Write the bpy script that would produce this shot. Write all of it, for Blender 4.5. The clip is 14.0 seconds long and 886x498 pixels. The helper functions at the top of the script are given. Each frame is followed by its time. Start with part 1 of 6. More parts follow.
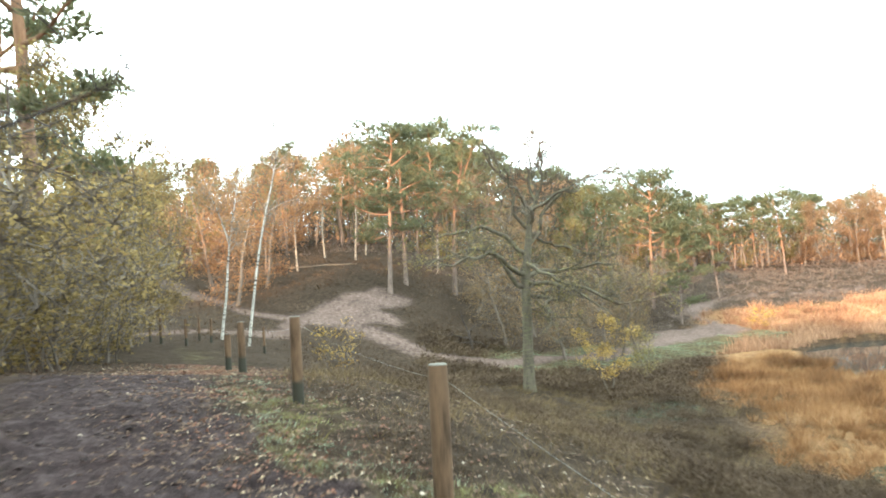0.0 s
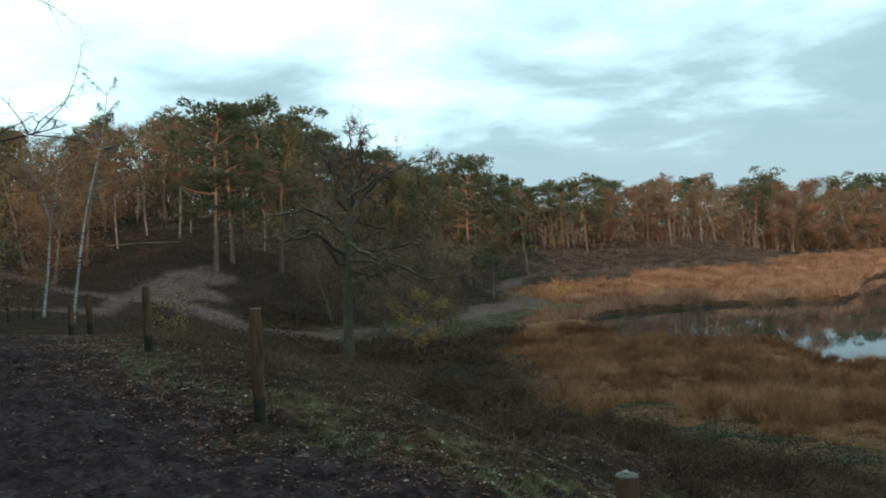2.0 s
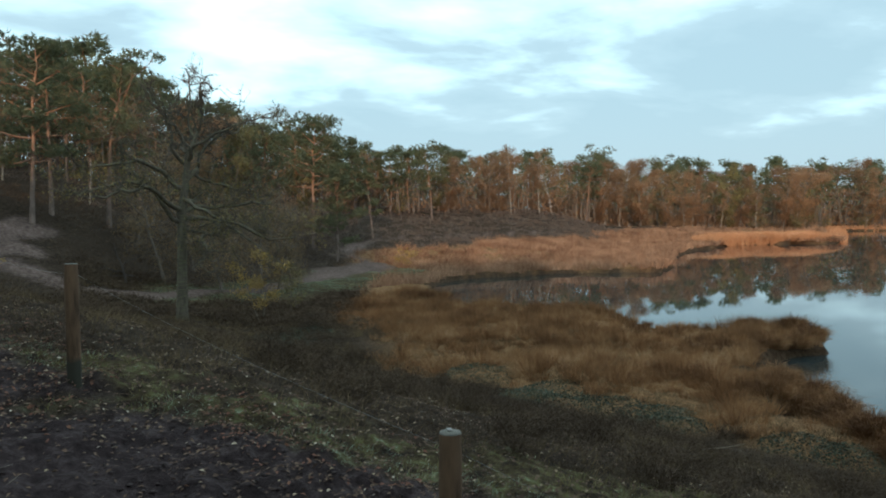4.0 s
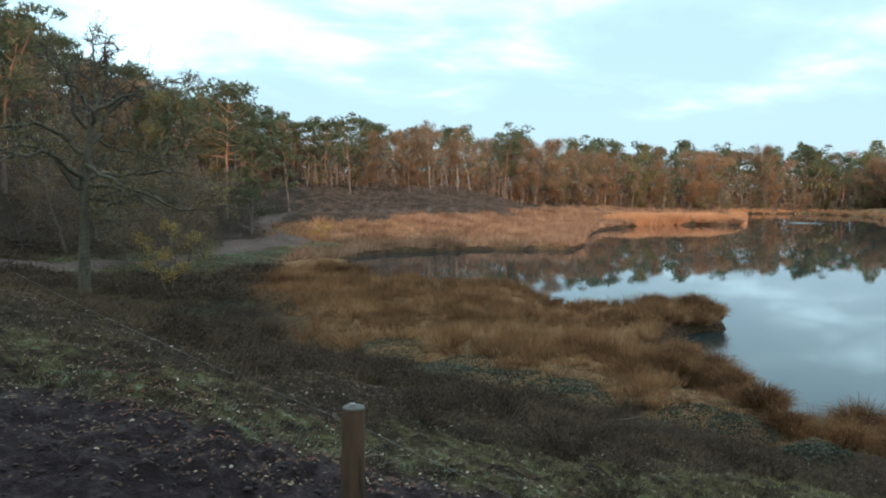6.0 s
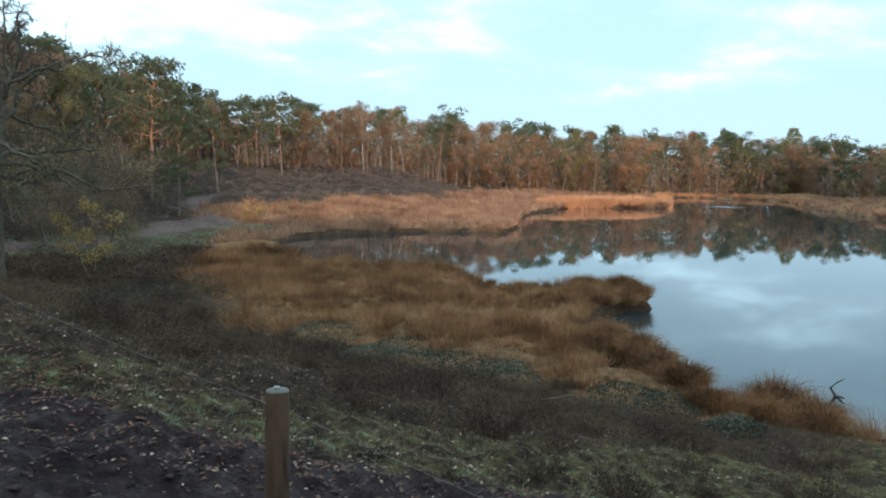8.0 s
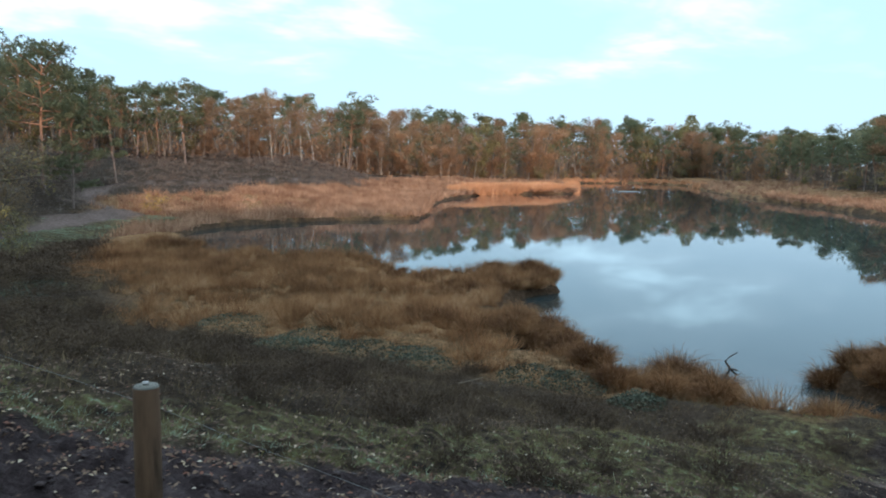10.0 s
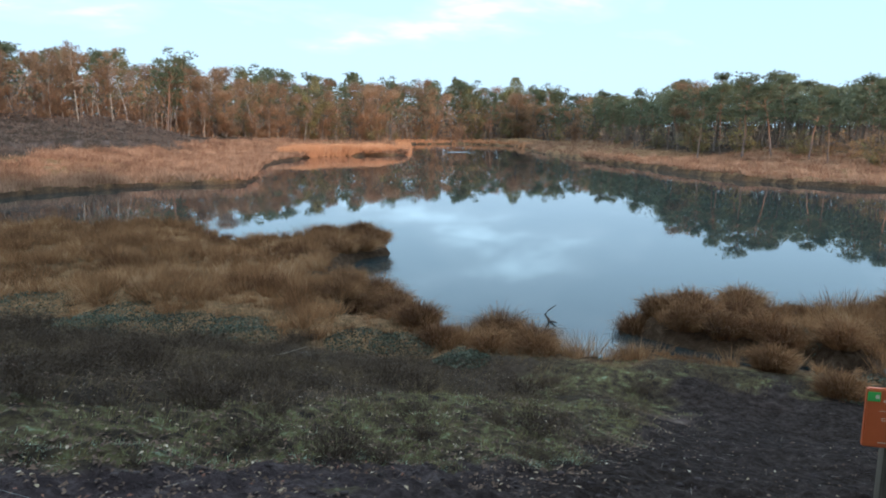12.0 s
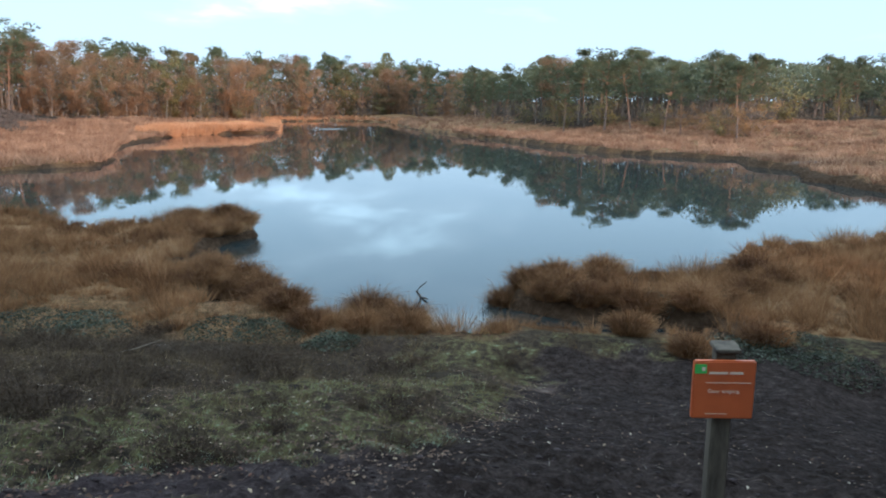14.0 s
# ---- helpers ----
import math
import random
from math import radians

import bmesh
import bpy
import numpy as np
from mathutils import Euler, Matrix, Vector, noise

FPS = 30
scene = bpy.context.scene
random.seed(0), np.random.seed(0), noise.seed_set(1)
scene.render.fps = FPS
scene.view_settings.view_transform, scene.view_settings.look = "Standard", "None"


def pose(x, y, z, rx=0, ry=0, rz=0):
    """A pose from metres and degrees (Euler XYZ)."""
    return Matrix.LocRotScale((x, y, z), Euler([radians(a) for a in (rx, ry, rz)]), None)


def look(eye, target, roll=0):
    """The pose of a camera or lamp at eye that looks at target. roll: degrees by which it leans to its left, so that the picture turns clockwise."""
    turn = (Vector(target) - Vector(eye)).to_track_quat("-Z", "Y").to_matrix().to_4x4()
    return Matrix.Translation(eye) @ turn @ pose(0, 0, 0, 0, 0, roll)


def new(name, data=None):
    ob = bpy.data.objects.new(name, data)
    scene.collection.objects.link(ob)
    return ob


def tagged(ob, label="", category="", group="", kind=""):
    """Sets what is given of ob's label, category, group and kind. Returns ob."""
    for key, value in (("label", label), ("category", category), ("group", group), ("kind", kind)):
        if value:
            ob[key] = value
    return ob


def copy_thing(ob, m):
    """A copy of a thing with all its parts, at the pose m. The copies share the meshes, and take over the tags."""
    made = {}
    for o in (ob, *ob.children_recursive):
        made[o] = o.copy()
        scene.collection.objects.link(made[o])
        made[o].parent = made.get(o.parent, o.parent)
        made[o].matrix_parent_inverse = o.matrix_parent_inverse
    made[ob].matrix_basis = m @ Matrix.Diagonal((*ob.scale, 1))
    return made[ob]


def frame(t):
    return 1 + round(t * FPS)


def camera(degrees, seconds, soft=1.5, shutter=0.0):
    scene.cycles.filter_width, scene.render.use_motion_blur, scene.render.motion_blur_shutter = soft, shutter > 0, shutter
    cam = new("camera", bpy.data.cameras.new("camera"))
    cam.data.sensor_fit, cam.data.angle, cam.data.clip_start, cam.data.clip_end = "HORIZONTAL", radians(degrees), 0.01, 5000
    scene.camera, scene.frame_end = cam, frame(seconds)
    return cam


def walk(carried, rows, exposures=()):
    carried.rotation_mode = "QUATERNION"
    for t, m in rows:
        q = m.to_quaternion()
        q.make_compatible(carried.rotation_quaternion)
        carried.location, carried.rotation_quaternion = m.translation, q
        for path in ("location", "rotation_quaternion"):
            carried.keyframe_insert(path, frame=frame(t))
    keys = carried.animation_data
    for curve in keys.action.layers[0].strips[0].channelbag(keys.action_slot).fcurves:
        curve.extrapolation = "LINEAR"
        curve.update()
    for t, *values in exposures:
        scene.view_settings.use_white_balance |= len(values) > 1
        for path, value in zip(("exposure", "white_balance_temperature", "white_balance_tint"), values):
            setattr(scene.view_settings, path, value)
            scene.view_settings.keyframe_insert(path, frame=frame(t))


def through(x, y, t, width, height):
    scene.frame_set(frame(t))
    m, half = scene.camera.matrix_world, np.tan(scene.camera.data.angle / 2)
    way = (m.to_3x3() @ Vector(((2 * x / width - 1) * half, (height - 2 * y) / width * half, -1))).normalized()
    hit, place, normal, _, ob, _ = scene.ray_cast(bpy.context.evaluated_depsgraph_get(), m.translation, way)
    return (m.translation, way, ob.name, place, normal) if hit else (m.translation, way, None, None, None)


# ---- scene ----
# ---- camera and its walk ----
WATER_TO_EYE = 5.5


def row(t, x, y, z, yaw, pitch, roll):
    return (t, pose(x, y, WATER_TO_EYE + z, 90 + pitch, roll, yaw))


cam = camera(62.19, 14.0, soft=1.9, shutter=0.2)
walk(cam, [
    row(0.0, -0.36, 2.9, 0.08, 1.8, 3.1, 3.311),
    row(0.5, -0.2, -0.124, 0.061, 0, 2.865, 2.727),
    row(1, -0.196, -0.099, 0.061, -1.516, 1.454, 3.083),
    row(1.5, -0.181, -0.029, 0.047, -5.943, 1.686, 4.856),
    row(2, -0.153, -0.034, 0.042, -11.364, 0.633, 3.292),
    row(2.5, -0.137, -0.035, 0.037, -14.72, -0.074, 3.336),
    row(3, -0.123, -0.03, 0.032, -17.636, -0.914, 2.554),
    row(3.5, -0.115, -0.036, 0.026, -20.508, -1.814, 1.778),
    row(4, -0.1, -0.028, 0.024, -23.342, -2.601, 0.982),
    row(6.5, -0.018, -0.011, 0.009, -30.964, -4.976, -0.519),
    row(7, 0.001, 0.002, 0.001, -32.519, -5.358, -0.626),
    row(7.5, 0.008, 0.008, 0.002, -33.82, -5.684, -0.738),
    row(10, 0.189, 0.011, -0.043, -41.546, -6.737, -0.421),
    row(10.5, 0.289, 0.027, -0.053, -45.937, -7.224, 0.434),
    row(11, 0.365, 0.042, -0.048, -51.059, -8.092, 0.313),
    row(11.5, 0.467, 0.051, -0.054, -53.997, -8.818, -0.067),
    row(12, 0.614, 0.035, -0.047, -54.424, -9.619, -0.395),
    row(12.5, 0.763, 0.029, -0.049, -56.007, -9.95, -0.46),
    row(13, 0.9, 0.024, -0.061, -60.924, -10.426, 1.652),
    row(13.5, 0.932, -0.037, -0.046, -60.866, -10.767, 0.535),
    row(14, 0.963, -0.047, -0.049, -64.126, -11.399, 0),
], exposures=[(0.0, 2.0, 6650, 13), (0.3, 1.75, 6600, 13), (0.5, 1.4, 6550, 13), (0.8, 0.88, 6400, 13), (1.0, 0.5, 6350, 13), (1.5, 0.0, 6220, 13), (2.0, -0.48, 5930, 8), (3.0, -0.48, 5880, 7), (4.0, -0.3, 5860, 8),
               (6.5, 0.06, 5680, 10), (7.5, 0.11, 5620, 11), (10.0, 0.17, 5490, 13), (12.0, 0.24, 5430, 15), (14.0, 0.33, 5420, 16)])

# ---- sky and sun ----
SUN_TURN, SUN_HEIGHT = 205.0, 8.5      # compass degrees from +y to the sun, and its height


def make_world():
    w = bpy.data.worlds.new("world")
    scene.world = w
    w.use_nodes = True
    nt = w.node_tree
    nt.nodes.clear()
    out = nt.nodes.new("ShaderNodeOutputWorld")
    bg = nt.nodes.new("ShaderNodeBackground")
    sky = nt.nodes.new("ShaderNodeTexSky")
    sky.sky_type = "NISHITA"
    sky.sun_disc = False
    sky.sun_elevation = radians(SUN_HEIGHT)
    sky.sun_rotation = radians(SUN_TURN)
    sky.dust_density = 1.5
    tc = nt.nodes.new("ShaderNodeTexCoord")
    sep = nt.nodes.new("ShaderNodeSeparateXYZ")
    nt.links.new(tc.outputs["Generated"], sep.inputs[0])
    # cloud sheets: the direction is projected on a high flat layer
    add = nt.nodes.new("ShaderNodeMath"); add.operation = "ADD"; add.inputs[1].default_value = 0.16
    ab = nt.nodes.new("ShaderNodeMath"); ab.operation = "ABSOLUTE"
    nt.links.new(sep.outputs[2], ab.inputs[0])
    nt.links.new(ab.outputs[0], add.inputs[0])
    dv = nt.nodes.new("ShaderNodeVectorMath"); dv.operation = "DIVIDE"
    comb = nt.nodes.new("ShaderNodeCombineXYZ")
    for i in range(3):
        nt.links.new(add.outputs[0], comb.inputs[i])
    nt.links.new(tc.outputs["Generated"], dv.inputs[0])
    nt.links.new(comb.outputs[0], dv.inputs[1])
    n1 = nt.nodes.new("ShaderNodeTexNoise")
    n1.inputs["Scale"].default_value = 1.35
    n1.inputs["Detail"].default_value = 6.0
    n1.inputs["Roughness"].default_value = 0.52
    n1.inputs["Distortion"].default_value = 0.15
    mp = nt.nodes.new("ShaderNodeMapping")
    mp.inputs["Location"].default_value = (3.1, 1.7, 0.0)
    mp.inputs["Rotation"].default_value = (0, 0, 0.6)
    mp.inputs["Scale"].default_value = (1.0, 1.25, 1.0)
    nt.links.new(dv.outputs[0], mp.inputs[0])
    nt.links.new(mp.outputs[0], n1.inputs["Vector"])
    ramp = nt.nodes.new("ShaderNodeValToRGB")
    e = ramp.color_ramp.elements
    e[0].position, e[0].color = 0.4, (0.61, 0.825, 0.875, 1)
    e[1].position, e[1].color = 0.78, (1.6, 1.97, 1.96, 1)
    m = e.new(0.5); m.color = (0.69, 0.91, 0.95, 1)
    m = e.new(0.6); m.color = (1.02, 1.35, 1.37, 1)
    # thicker, brighter sheets higher up and over the wood in the west
    up = nt.nodes.new("ShaderNodeMath"); up.operation = "MULTIPLY_ADD"; up.inputs[1].default_value = 1.22; up.inputs[2].default_value = -0.125
    nt.links.new(ab.outputs[0], up.inputs[0])
    west = nt.nodes.new("ShaderNodeMath"); west.operation = "MULTIPLY_ADD"; west.inputs[1].default_value = -0.2
    nt.links.new(sep.outputs[0], west.inputs[0]); nt.links.new(up.outputs[0], west.inputs[2])
    lift = nt.nodes.new("ShaderNodeMath"); lift.operation = "ADD"
    nt.links.new(n1.outputs[0], lift.inputs[0]); nt.links.new(west.outputs[0], lift.inputs[1])
    nt.links.new(lift.outputs[0], ramp.inputs[0])
    mul = nt.nodes.new("ShaderNodeVectorMath"); mul.operation = "SCALE"; mul.inputs["Scale"].default_value = 0.12
    nt.links.new(sky.outputs[0], mul.inputs[0])
    mix = nt.nodes.new("ShaderNodeMix"); mix.data_type = "RGBA"
    mix.inputs["Factor"].default_value = 0.86
    nt.links.new(mul.outputs[0], mix.inputs[6])
    # thin pale haze low over the horizon
    low = nt.nodes.new("ShaderNodeMath"); low.operation = "MULTIPLY_ADD"; low.use_clamp = True; low.inputs[1].default_value = -2.6; low.inputs[2].default_value = 0.4
    nt.links.new(ab.outputs[0], low.inputs[0])
    haze = nt.nodes.new("ShaderNodeMix"); haze.data_type = "RGBA"
    haze.inputs[7].default_value = (0.71, 0.84, 0.91, 1)
    nt.links.new(low.outputs[0], haze.inputs["Factor"])
    nt.links.new(ramp.outputs[0], haze.inputs[6])
    nt.links.new(haze.outputs[2], mix.inputs[7])
    nt.links.new(mix.outputs[2], bg.inputs["Color"])
    bg.inputs["Strength"].default_value = 1.15
    nt.links.new(bg.outputs[0], out.inputs[0])


make_world()
sun = new("sun", bpy.data.lights.new("sun", "SUN"))
sun.data.energy, sun.data.angle, sun.data.color = 5.0, radians(2.0), (1.0, 0.68, 0.44)
_a, _e = radians(SUN_TURN), radians(SUN_HEIGHT)
sun.matrix_world = look((100 * math.sin(_a) * math.cos(_e), 100 * math.cos(_a) * math.cos(_e), 100 * math.sin(_e)), (0, 0, 0))


# ---- materials ----
def material(name, rough=0.9, spec=0.2):
    m = bpy.data.materials.new(name)
    m.use_nodes = True
    b = m.node_tree.nodes["Principled BSDF"]
    b.inputs["Roughness"].default_value = rough
    b.inputs["Specular IOR Level"].default_value = spec
    return m, m.node_tree, b


def noise_node(nt, scale, detail=4.0, rough=0.6, coords="Object", stretch=None):
    tc = nt.nodes.new("ShaderNodeTexCoord")
    n = nt.nodes.new("ShaderNodeTexNoise")
    n.inputs["Scale"].default_value = scale
    n.inputs["Detail"].default_value = detail
    n.inputs["Roughness"].default_value = rough
    if stretch:
        mp = nt.nodes.new("ShaderNodeMapping")
        mp.inputs["Scale"].default_value = stretch
        nt.links.new(tc.outputs[coords], mp.inputs[0])
        nt.links.new(mp.outputs[0], n.inputs["Vector"])
    else:
        nt.links.new(tc.outputs[coords], n.inputs["Vector"])
    return n.outputs["Fac"]


def ramp_node(nt, fac, stops):
    r = nt.nodes.new("ShaderNodeValToRGB")
    e = r.color_ramp.elements
    while len(e) < len(stops):
        e.new(0.5)
    for el, (p, c) in zip(e, stops):
        el.position, el.color = p, (*c, 1)
    nt.links.new(fac, r.inputs[0])
    return r.outputs[0]


def mix_node(nt, fac, a, b, mode="MIX"):
    m = nt.nodes.new("ShaderNodeMix")
    m.data_type, m.blend_type = "RGBA", mode
    for sock, v in ((m.inputs["Factor"], fac), (m.inputs[6], a), (m.inputs[7], b)):
        if isinstance(v, (int, float)):
            sock.default_value = v
        elif isinstance(v, tuple):
            sock.default_value = (*v, 1)
        else:
            nt.links.new(v, sock)
    return m.outputs[2]


def math_node(nt, op, a, b=None, clamp=False):
    m = nt.nodes.new("ShaderNodeMath")
    m.operation, m.use_clamp = op, clamp
    for sock, v in zip(m.inputs, (a, b)):
        if v is None:
            continue
        if isinstance(v, (int, float)):
            sock.default_value = v
        else:
            nt.links.new(v, sock)
    return m.outputs[0]


def bump_node(nt, bsdf, height, strength, distance):
    b = nt.nodes.new("ShaderNodeBump")
    b.inputs["Strength"].default_value = strength
    b.inputs["Distance"].default_value = distance
    nt.links.new(height, b.inputs["Height"])
    nt.links.new(b.outputs[0], bsdf.inputs["Normal"])


def leafy(name, colours, rough=0.75, big=0.35, through=0.25, relief=0.0, patch=0.6, single=0.4):
    """Leaf, needle and blade material: each blade has its own tone, patches differ at a larger scale."""
    m, nt, b = material(name, rough, 0.15)
    geo = nt.nodes.new("ShaderNodeNewGeometry")
    info = nt.nodes.new("ShaderNodeObjectInfo")
    f = math_node(nt, "MULTIPLY", geo.outputs["Random Per Island"], single)
    f = math_node(nt, "ADD", f, math_node(nt, "MULTIPLY", noise_node(nt, big, 3), patch))
    f = math_node(nt, "ADD", f, math_node(nt, "MULTIPLY", info.outputs["Random"], 0.24))
    fine = noise_node(nt, 5.0, 4, 0.7)
    f = math_node(nt, "ADD", f, math_node(nt, "MULTIPLY", fine, 0.25))
    f = math_node(nt, "SUBTRACT", f, 0.26 + (patch - 0.6) * 0.5 + (single - 0.4) * 0.5, True)
    if relief:
        bump_node(nt, b, fine, 1.0, relief)
    n = len(colours)
    col = ramp_node(nt, f, [((i + 0.5) / n, c) for i, c in enumerate(colours)])
    nt.links.new(col, b.inputs["Base Color"])
    tr = nt.nodes.new("ShaderNodeBsdfTranslucent")
    nt.links.new(col, tr.inputs["Color"])
    ms = nt.nodes.new("ShaderNodeMixShader")
    ms.inputs[0].default_value = through
    nt.links.new(b.outputs[0], ms.inputs[1])
    nt.links.new(tr.outputs[0], ms.inputs[2])
    nt.links.new(ms.outputs[0], nt.nodes["Material Output"].inputs["Surface"])
    return m


def barky(name, low, high=None, turn=(3.0, 7.0), rough=0.9, flecks=None, scale=6.0):
    """Bark: furrowed along the trunk; with 'high' the upper trunk takes another colour, as on a Scots pine."""
    m, nt, b = material(name, rough, 0.1)
    n = noise_node(nt, scale, 5, 0.65, stretch=(1.6, 1.6, 0.35))
    dark = tuple(v * 0.5 for v in low)
    col = ramp_node(nt, n, [(0.35, dark), (0.62, low)])
    if high:
        tc = nt.nodes.new("ShaderNodeTexCoord")
        sep = nt.nodes.new("ShaderNodeSeparateXYZ")
        nt.links.new(tc.outputs["Object"], sep.inputs[0])
        mr = nt.nodes.new("ShaderNodeMapRange")
        mr.inputs[1].default_value, mr.inputs[2].default_value = turn
        nt.links.new(sep.outputs[2], mr.inputs[0])
        col2 = ramp_node(nt, n, [(0.3, tuple(v * 0.6 for v in high)), (0.65, high)])
        col = mix_node(nt, mr.outputs[0], col, col2)
    if flecks:
        fl = noise_node(nt, 5.0, 3, 0.6, stretch=(0.8, 0.8, 5.0))
        fac = ramp_node(nt, fl, [(0.53, (0, 0, 0)), (0.6, (1, 1, 1))])
        col = mix_node(nt, fac, col, flecks)
    nt.links.new(col, b.inputs["Base Color"])
    bump_node(nt, b, n, 0.6, 0.03)
    return m


PINE_BARK = barky("pine_bark", (0.17, 0.13, 0.11), (0.27, 0.148, 0.09), (2.5, 6.5))
OAK_BARK = barky("oak_bark", (0.1, 0.083, 0.063), flecks=(0.105, 0.1, 0.06))
DARK_BARK = barky("dark_bark", (0.075, 0.062, 0.055))
BROWN_BARK = barky("brown_bark", (0.15, 0.122, 0.1))
BIRCH_BARK = barky("birch_bark", (0.47, 0.44, 0.4), flecks=(0.05, 0.045, 0.04), scale=3.0)
PALE_BIRCH = barky("greyed_birch_bark", (0.33, 0.29, 0.24), flecks=(0.06, 0.05, 0.04), scale=3.0)
NEEDLES = leafy("pine_needles", [(0.078, 0.09, 0.054), (0.135, 0.146, 0.08), (0.2, 0.202, 0.104), (0.275, 0.255, 0.13)], 0.6, through=0.38, relief=0.25, single=0.25)
# darker copy of the pine needles: shade inside the wood put into the colour
SHADED_NEEDLES = leafy("shaded_inner_needles", [(0.06, 0.068, 0.042), (0.098, 0.104, 0.06), (0.145, 0.146, 0.08)], 0.7, through=0.3, single=0.2)
RUSSET = leafy("russet_leaves", [(0.2, 0.115, 0.066), (0.3, 0.165, 0.088), (0.4, 0.225, 0.116), (0.5, 0.31, 0.172)], 0.8, through=0.42, relief=0.25, single=0.25)
OLIVE = leafy("olive_leaves", [(0.1, 0.082, 0.036), (0.155, 0.128, 0.05), (0.22, 0.175, 0.066), (0.3, 0.225, 0.085)], 0.8)
AMBER_OLIVE = leafy("amber_olive_leaves", [(0.115, 0.082, 0.036), (0.18, 0.128, 0.052), (0.255, 0.18, 0.07), (0.35, 0.23, 0.088)], 0.8, through=0.35)
GOLDEN = leafy("golden_leaves", [(0.22, 0.135, 0.045), (0.36, 0.235, 0.065), (0.5, 0.33, 0.09)], 0.8)
TWIGS = leafy("bare_twigs", [(0.12, 0.1, 0.085), (0.18, 0.148, 0.122), (0.24, 0.195, 0.16)], 0.9, through=0.0, single=0.2)
MOOR_GRASS = leafy("moor_grass_straw", [(0.046, 0.0235, 0.013), (0.094, 0.0455, 0.021), (0.168, 0.084, 0.036), (0.26, 0.139, 0.063), (0.38, 0.243, 0.14)], 0.85, 0.6, patch=1.4, single=0.3)
HEATHER = leafy("heather_twigs", [(0.024, 0.0145, 0.01), (0.042, 0.0275, 0.018), (0.068, 0.046, 0.029), (0.108, 0.076, 0.048)], 0.9, 0.55, 0.1, patch=1.25, single=0.2)
BROWN_GRASS = leafy("brown_heath_grass", [(0.05, 0.036, 0.022), (0.088, 0.062, 0.034), (0.14, 0.1, 0.054), (0.22, 0.16, 0.09)], 0.9, 0.6, patch=1.0, single=0.25)
FROSTED = leafy("frosted_grass_blades", [(0.1, 0.105, 0.06), (0.175, 0.2, 0.135), (0.29, 0.335, 0.26)], 0.8, 0.8)
BLEACHED = leafy("bleached_moor_grass", [(0.1, 0.052, 0.032), (0.19, 0.105, 0.064), (0.31, 0.182, 0.112), (0.45, 0.285, 0.185)], 0.85, 0.3, patch=1.25)
TURF = leafy("turf_blades", [(0.046, 0.033, 0.021), (0.1, 0.072, 0.034), (0.145, 0.122, 0.05), (0.165, 0.162, 0.068), (0.3, 0.335, 0.235)], 0.8, 1.8, patch=1.5)


# ---- the lie of the land ----
NEAR_SHORE = [(15.0, 6.0), (15.3, 8.2), (15.4, 10.4), (15.2, 12.6), (16.1, 14.4), (18.1, 16.9), (20.2, 19.5), (24.5, 19.9), (26.2, 21.3), (25.8, 23.6), (23.4, 25.0),
              (21.6, 26.4), (22.6, 29.7), (21.6, 33.5), (19.0, 35.5), (17.6, 39.0), (18.6, 43.0), (20.0, 47.0), (20.5, 51.0), (24.2, 55.8)]
NORTH_SHORE = [(28, 57.6), (37, 57), (45, 53.5), (49, 57), (56, 65.5), (71, 79.5), (88, 88.5), (98, 86), (105, 83.0), (109, 85.5), (122, 95.5), (140, 109.5), (160, 127), (176, 119)]
EAST_SHORE = [(170, 99), (150, 84), (130, 69), (109, 49.5), (99, 39.3), (90.5, 31.5), (84, 25.2), (79, 18.8), (76.6, 13.5), (75.6, 9.5), (75, 5.5), (68.6, 4), (65.5, 0.5), (58, -0.6), (53.5, -3.5), (47, -9), (40, -8.5), (35, -4.0), (30.5, -0.5),
              (28.3, 1.8), (25, 2.6), (21.6, 6.0), (20.3, 7.1), (18.9, 6.3), (18.4, 4.8), (18.7, 2.8), (18.4, 1.4), (17.4, 1.6), (17.0, 3.6), (16.6, 5.6)]
SHORE = np.array(NEAR_SHORE + NORTH_SHORE + EAST_SHORE, float)

SAND_PATHS = [  # trodden sandy tracks through the heath, with half widths
    (np.array([(-30, 62), (-20.6, 50.1), (-17.5, 46.5), (-14.8, 44.5), (-12.3, 42.8), (-9.6, 43.5), (-8.3, 46.6), (-7.0, 49.0), (-5.8, 50.6)], float), 0.55),
    (np.array([(-9.6, 43.5), (-9.5, 40), (-10.5, 35), (-13, 31), (-16, 27)], float), 0.5),
    (np.array([(-7.8, 44.5), (-4.6, 42.7), (-2.2, 40.3), (0.2, 40.9), (2.9, 43.1), (6.7, 46.3), (10.0, 52.2), (14.2, 58.6), (18.1, 62.8), (21.3, 65.6), (20.4, 67.8), (19.6, 69.9), (21.8, 72.6)], float), 0.75),
    (np.array([(-9.0, 44.3), (-7.0, 46.6), (-5.4, 49.0), (-4.6, 50.0)], float), 0.8),
    (np.array([(-9.6, 43.5), (-7.2, 45.0), (-5.2, 45.6)], float), 0.9),
    (np.array([(67.0, 0.2), (69.5, -1.2)], float), 0.6),
    (np.array([(12.2, 3.8), (13.2, 3.2)], float), 0.1),
    (np.array([(15.6, 60.4), (18.4, 63.0), (21.4, 65.4)], float), 1.5),
    (np.array([(16.3, 68.6), (18.4, 66.9)], float), 0.3),
    (np.array([(21.8, 72.6), (26.9, 78.2), (33.6, 81.8), (44.5, 88.6), (60, 92)], float), 0.2),
]

FROSTED_STRIP = np.array([(3.0, 42.4), (7.3, 45.2), (10.8, 50.6), (15.0, 56.4), (19.2, 59.8), (22.6, 61.0)], float)


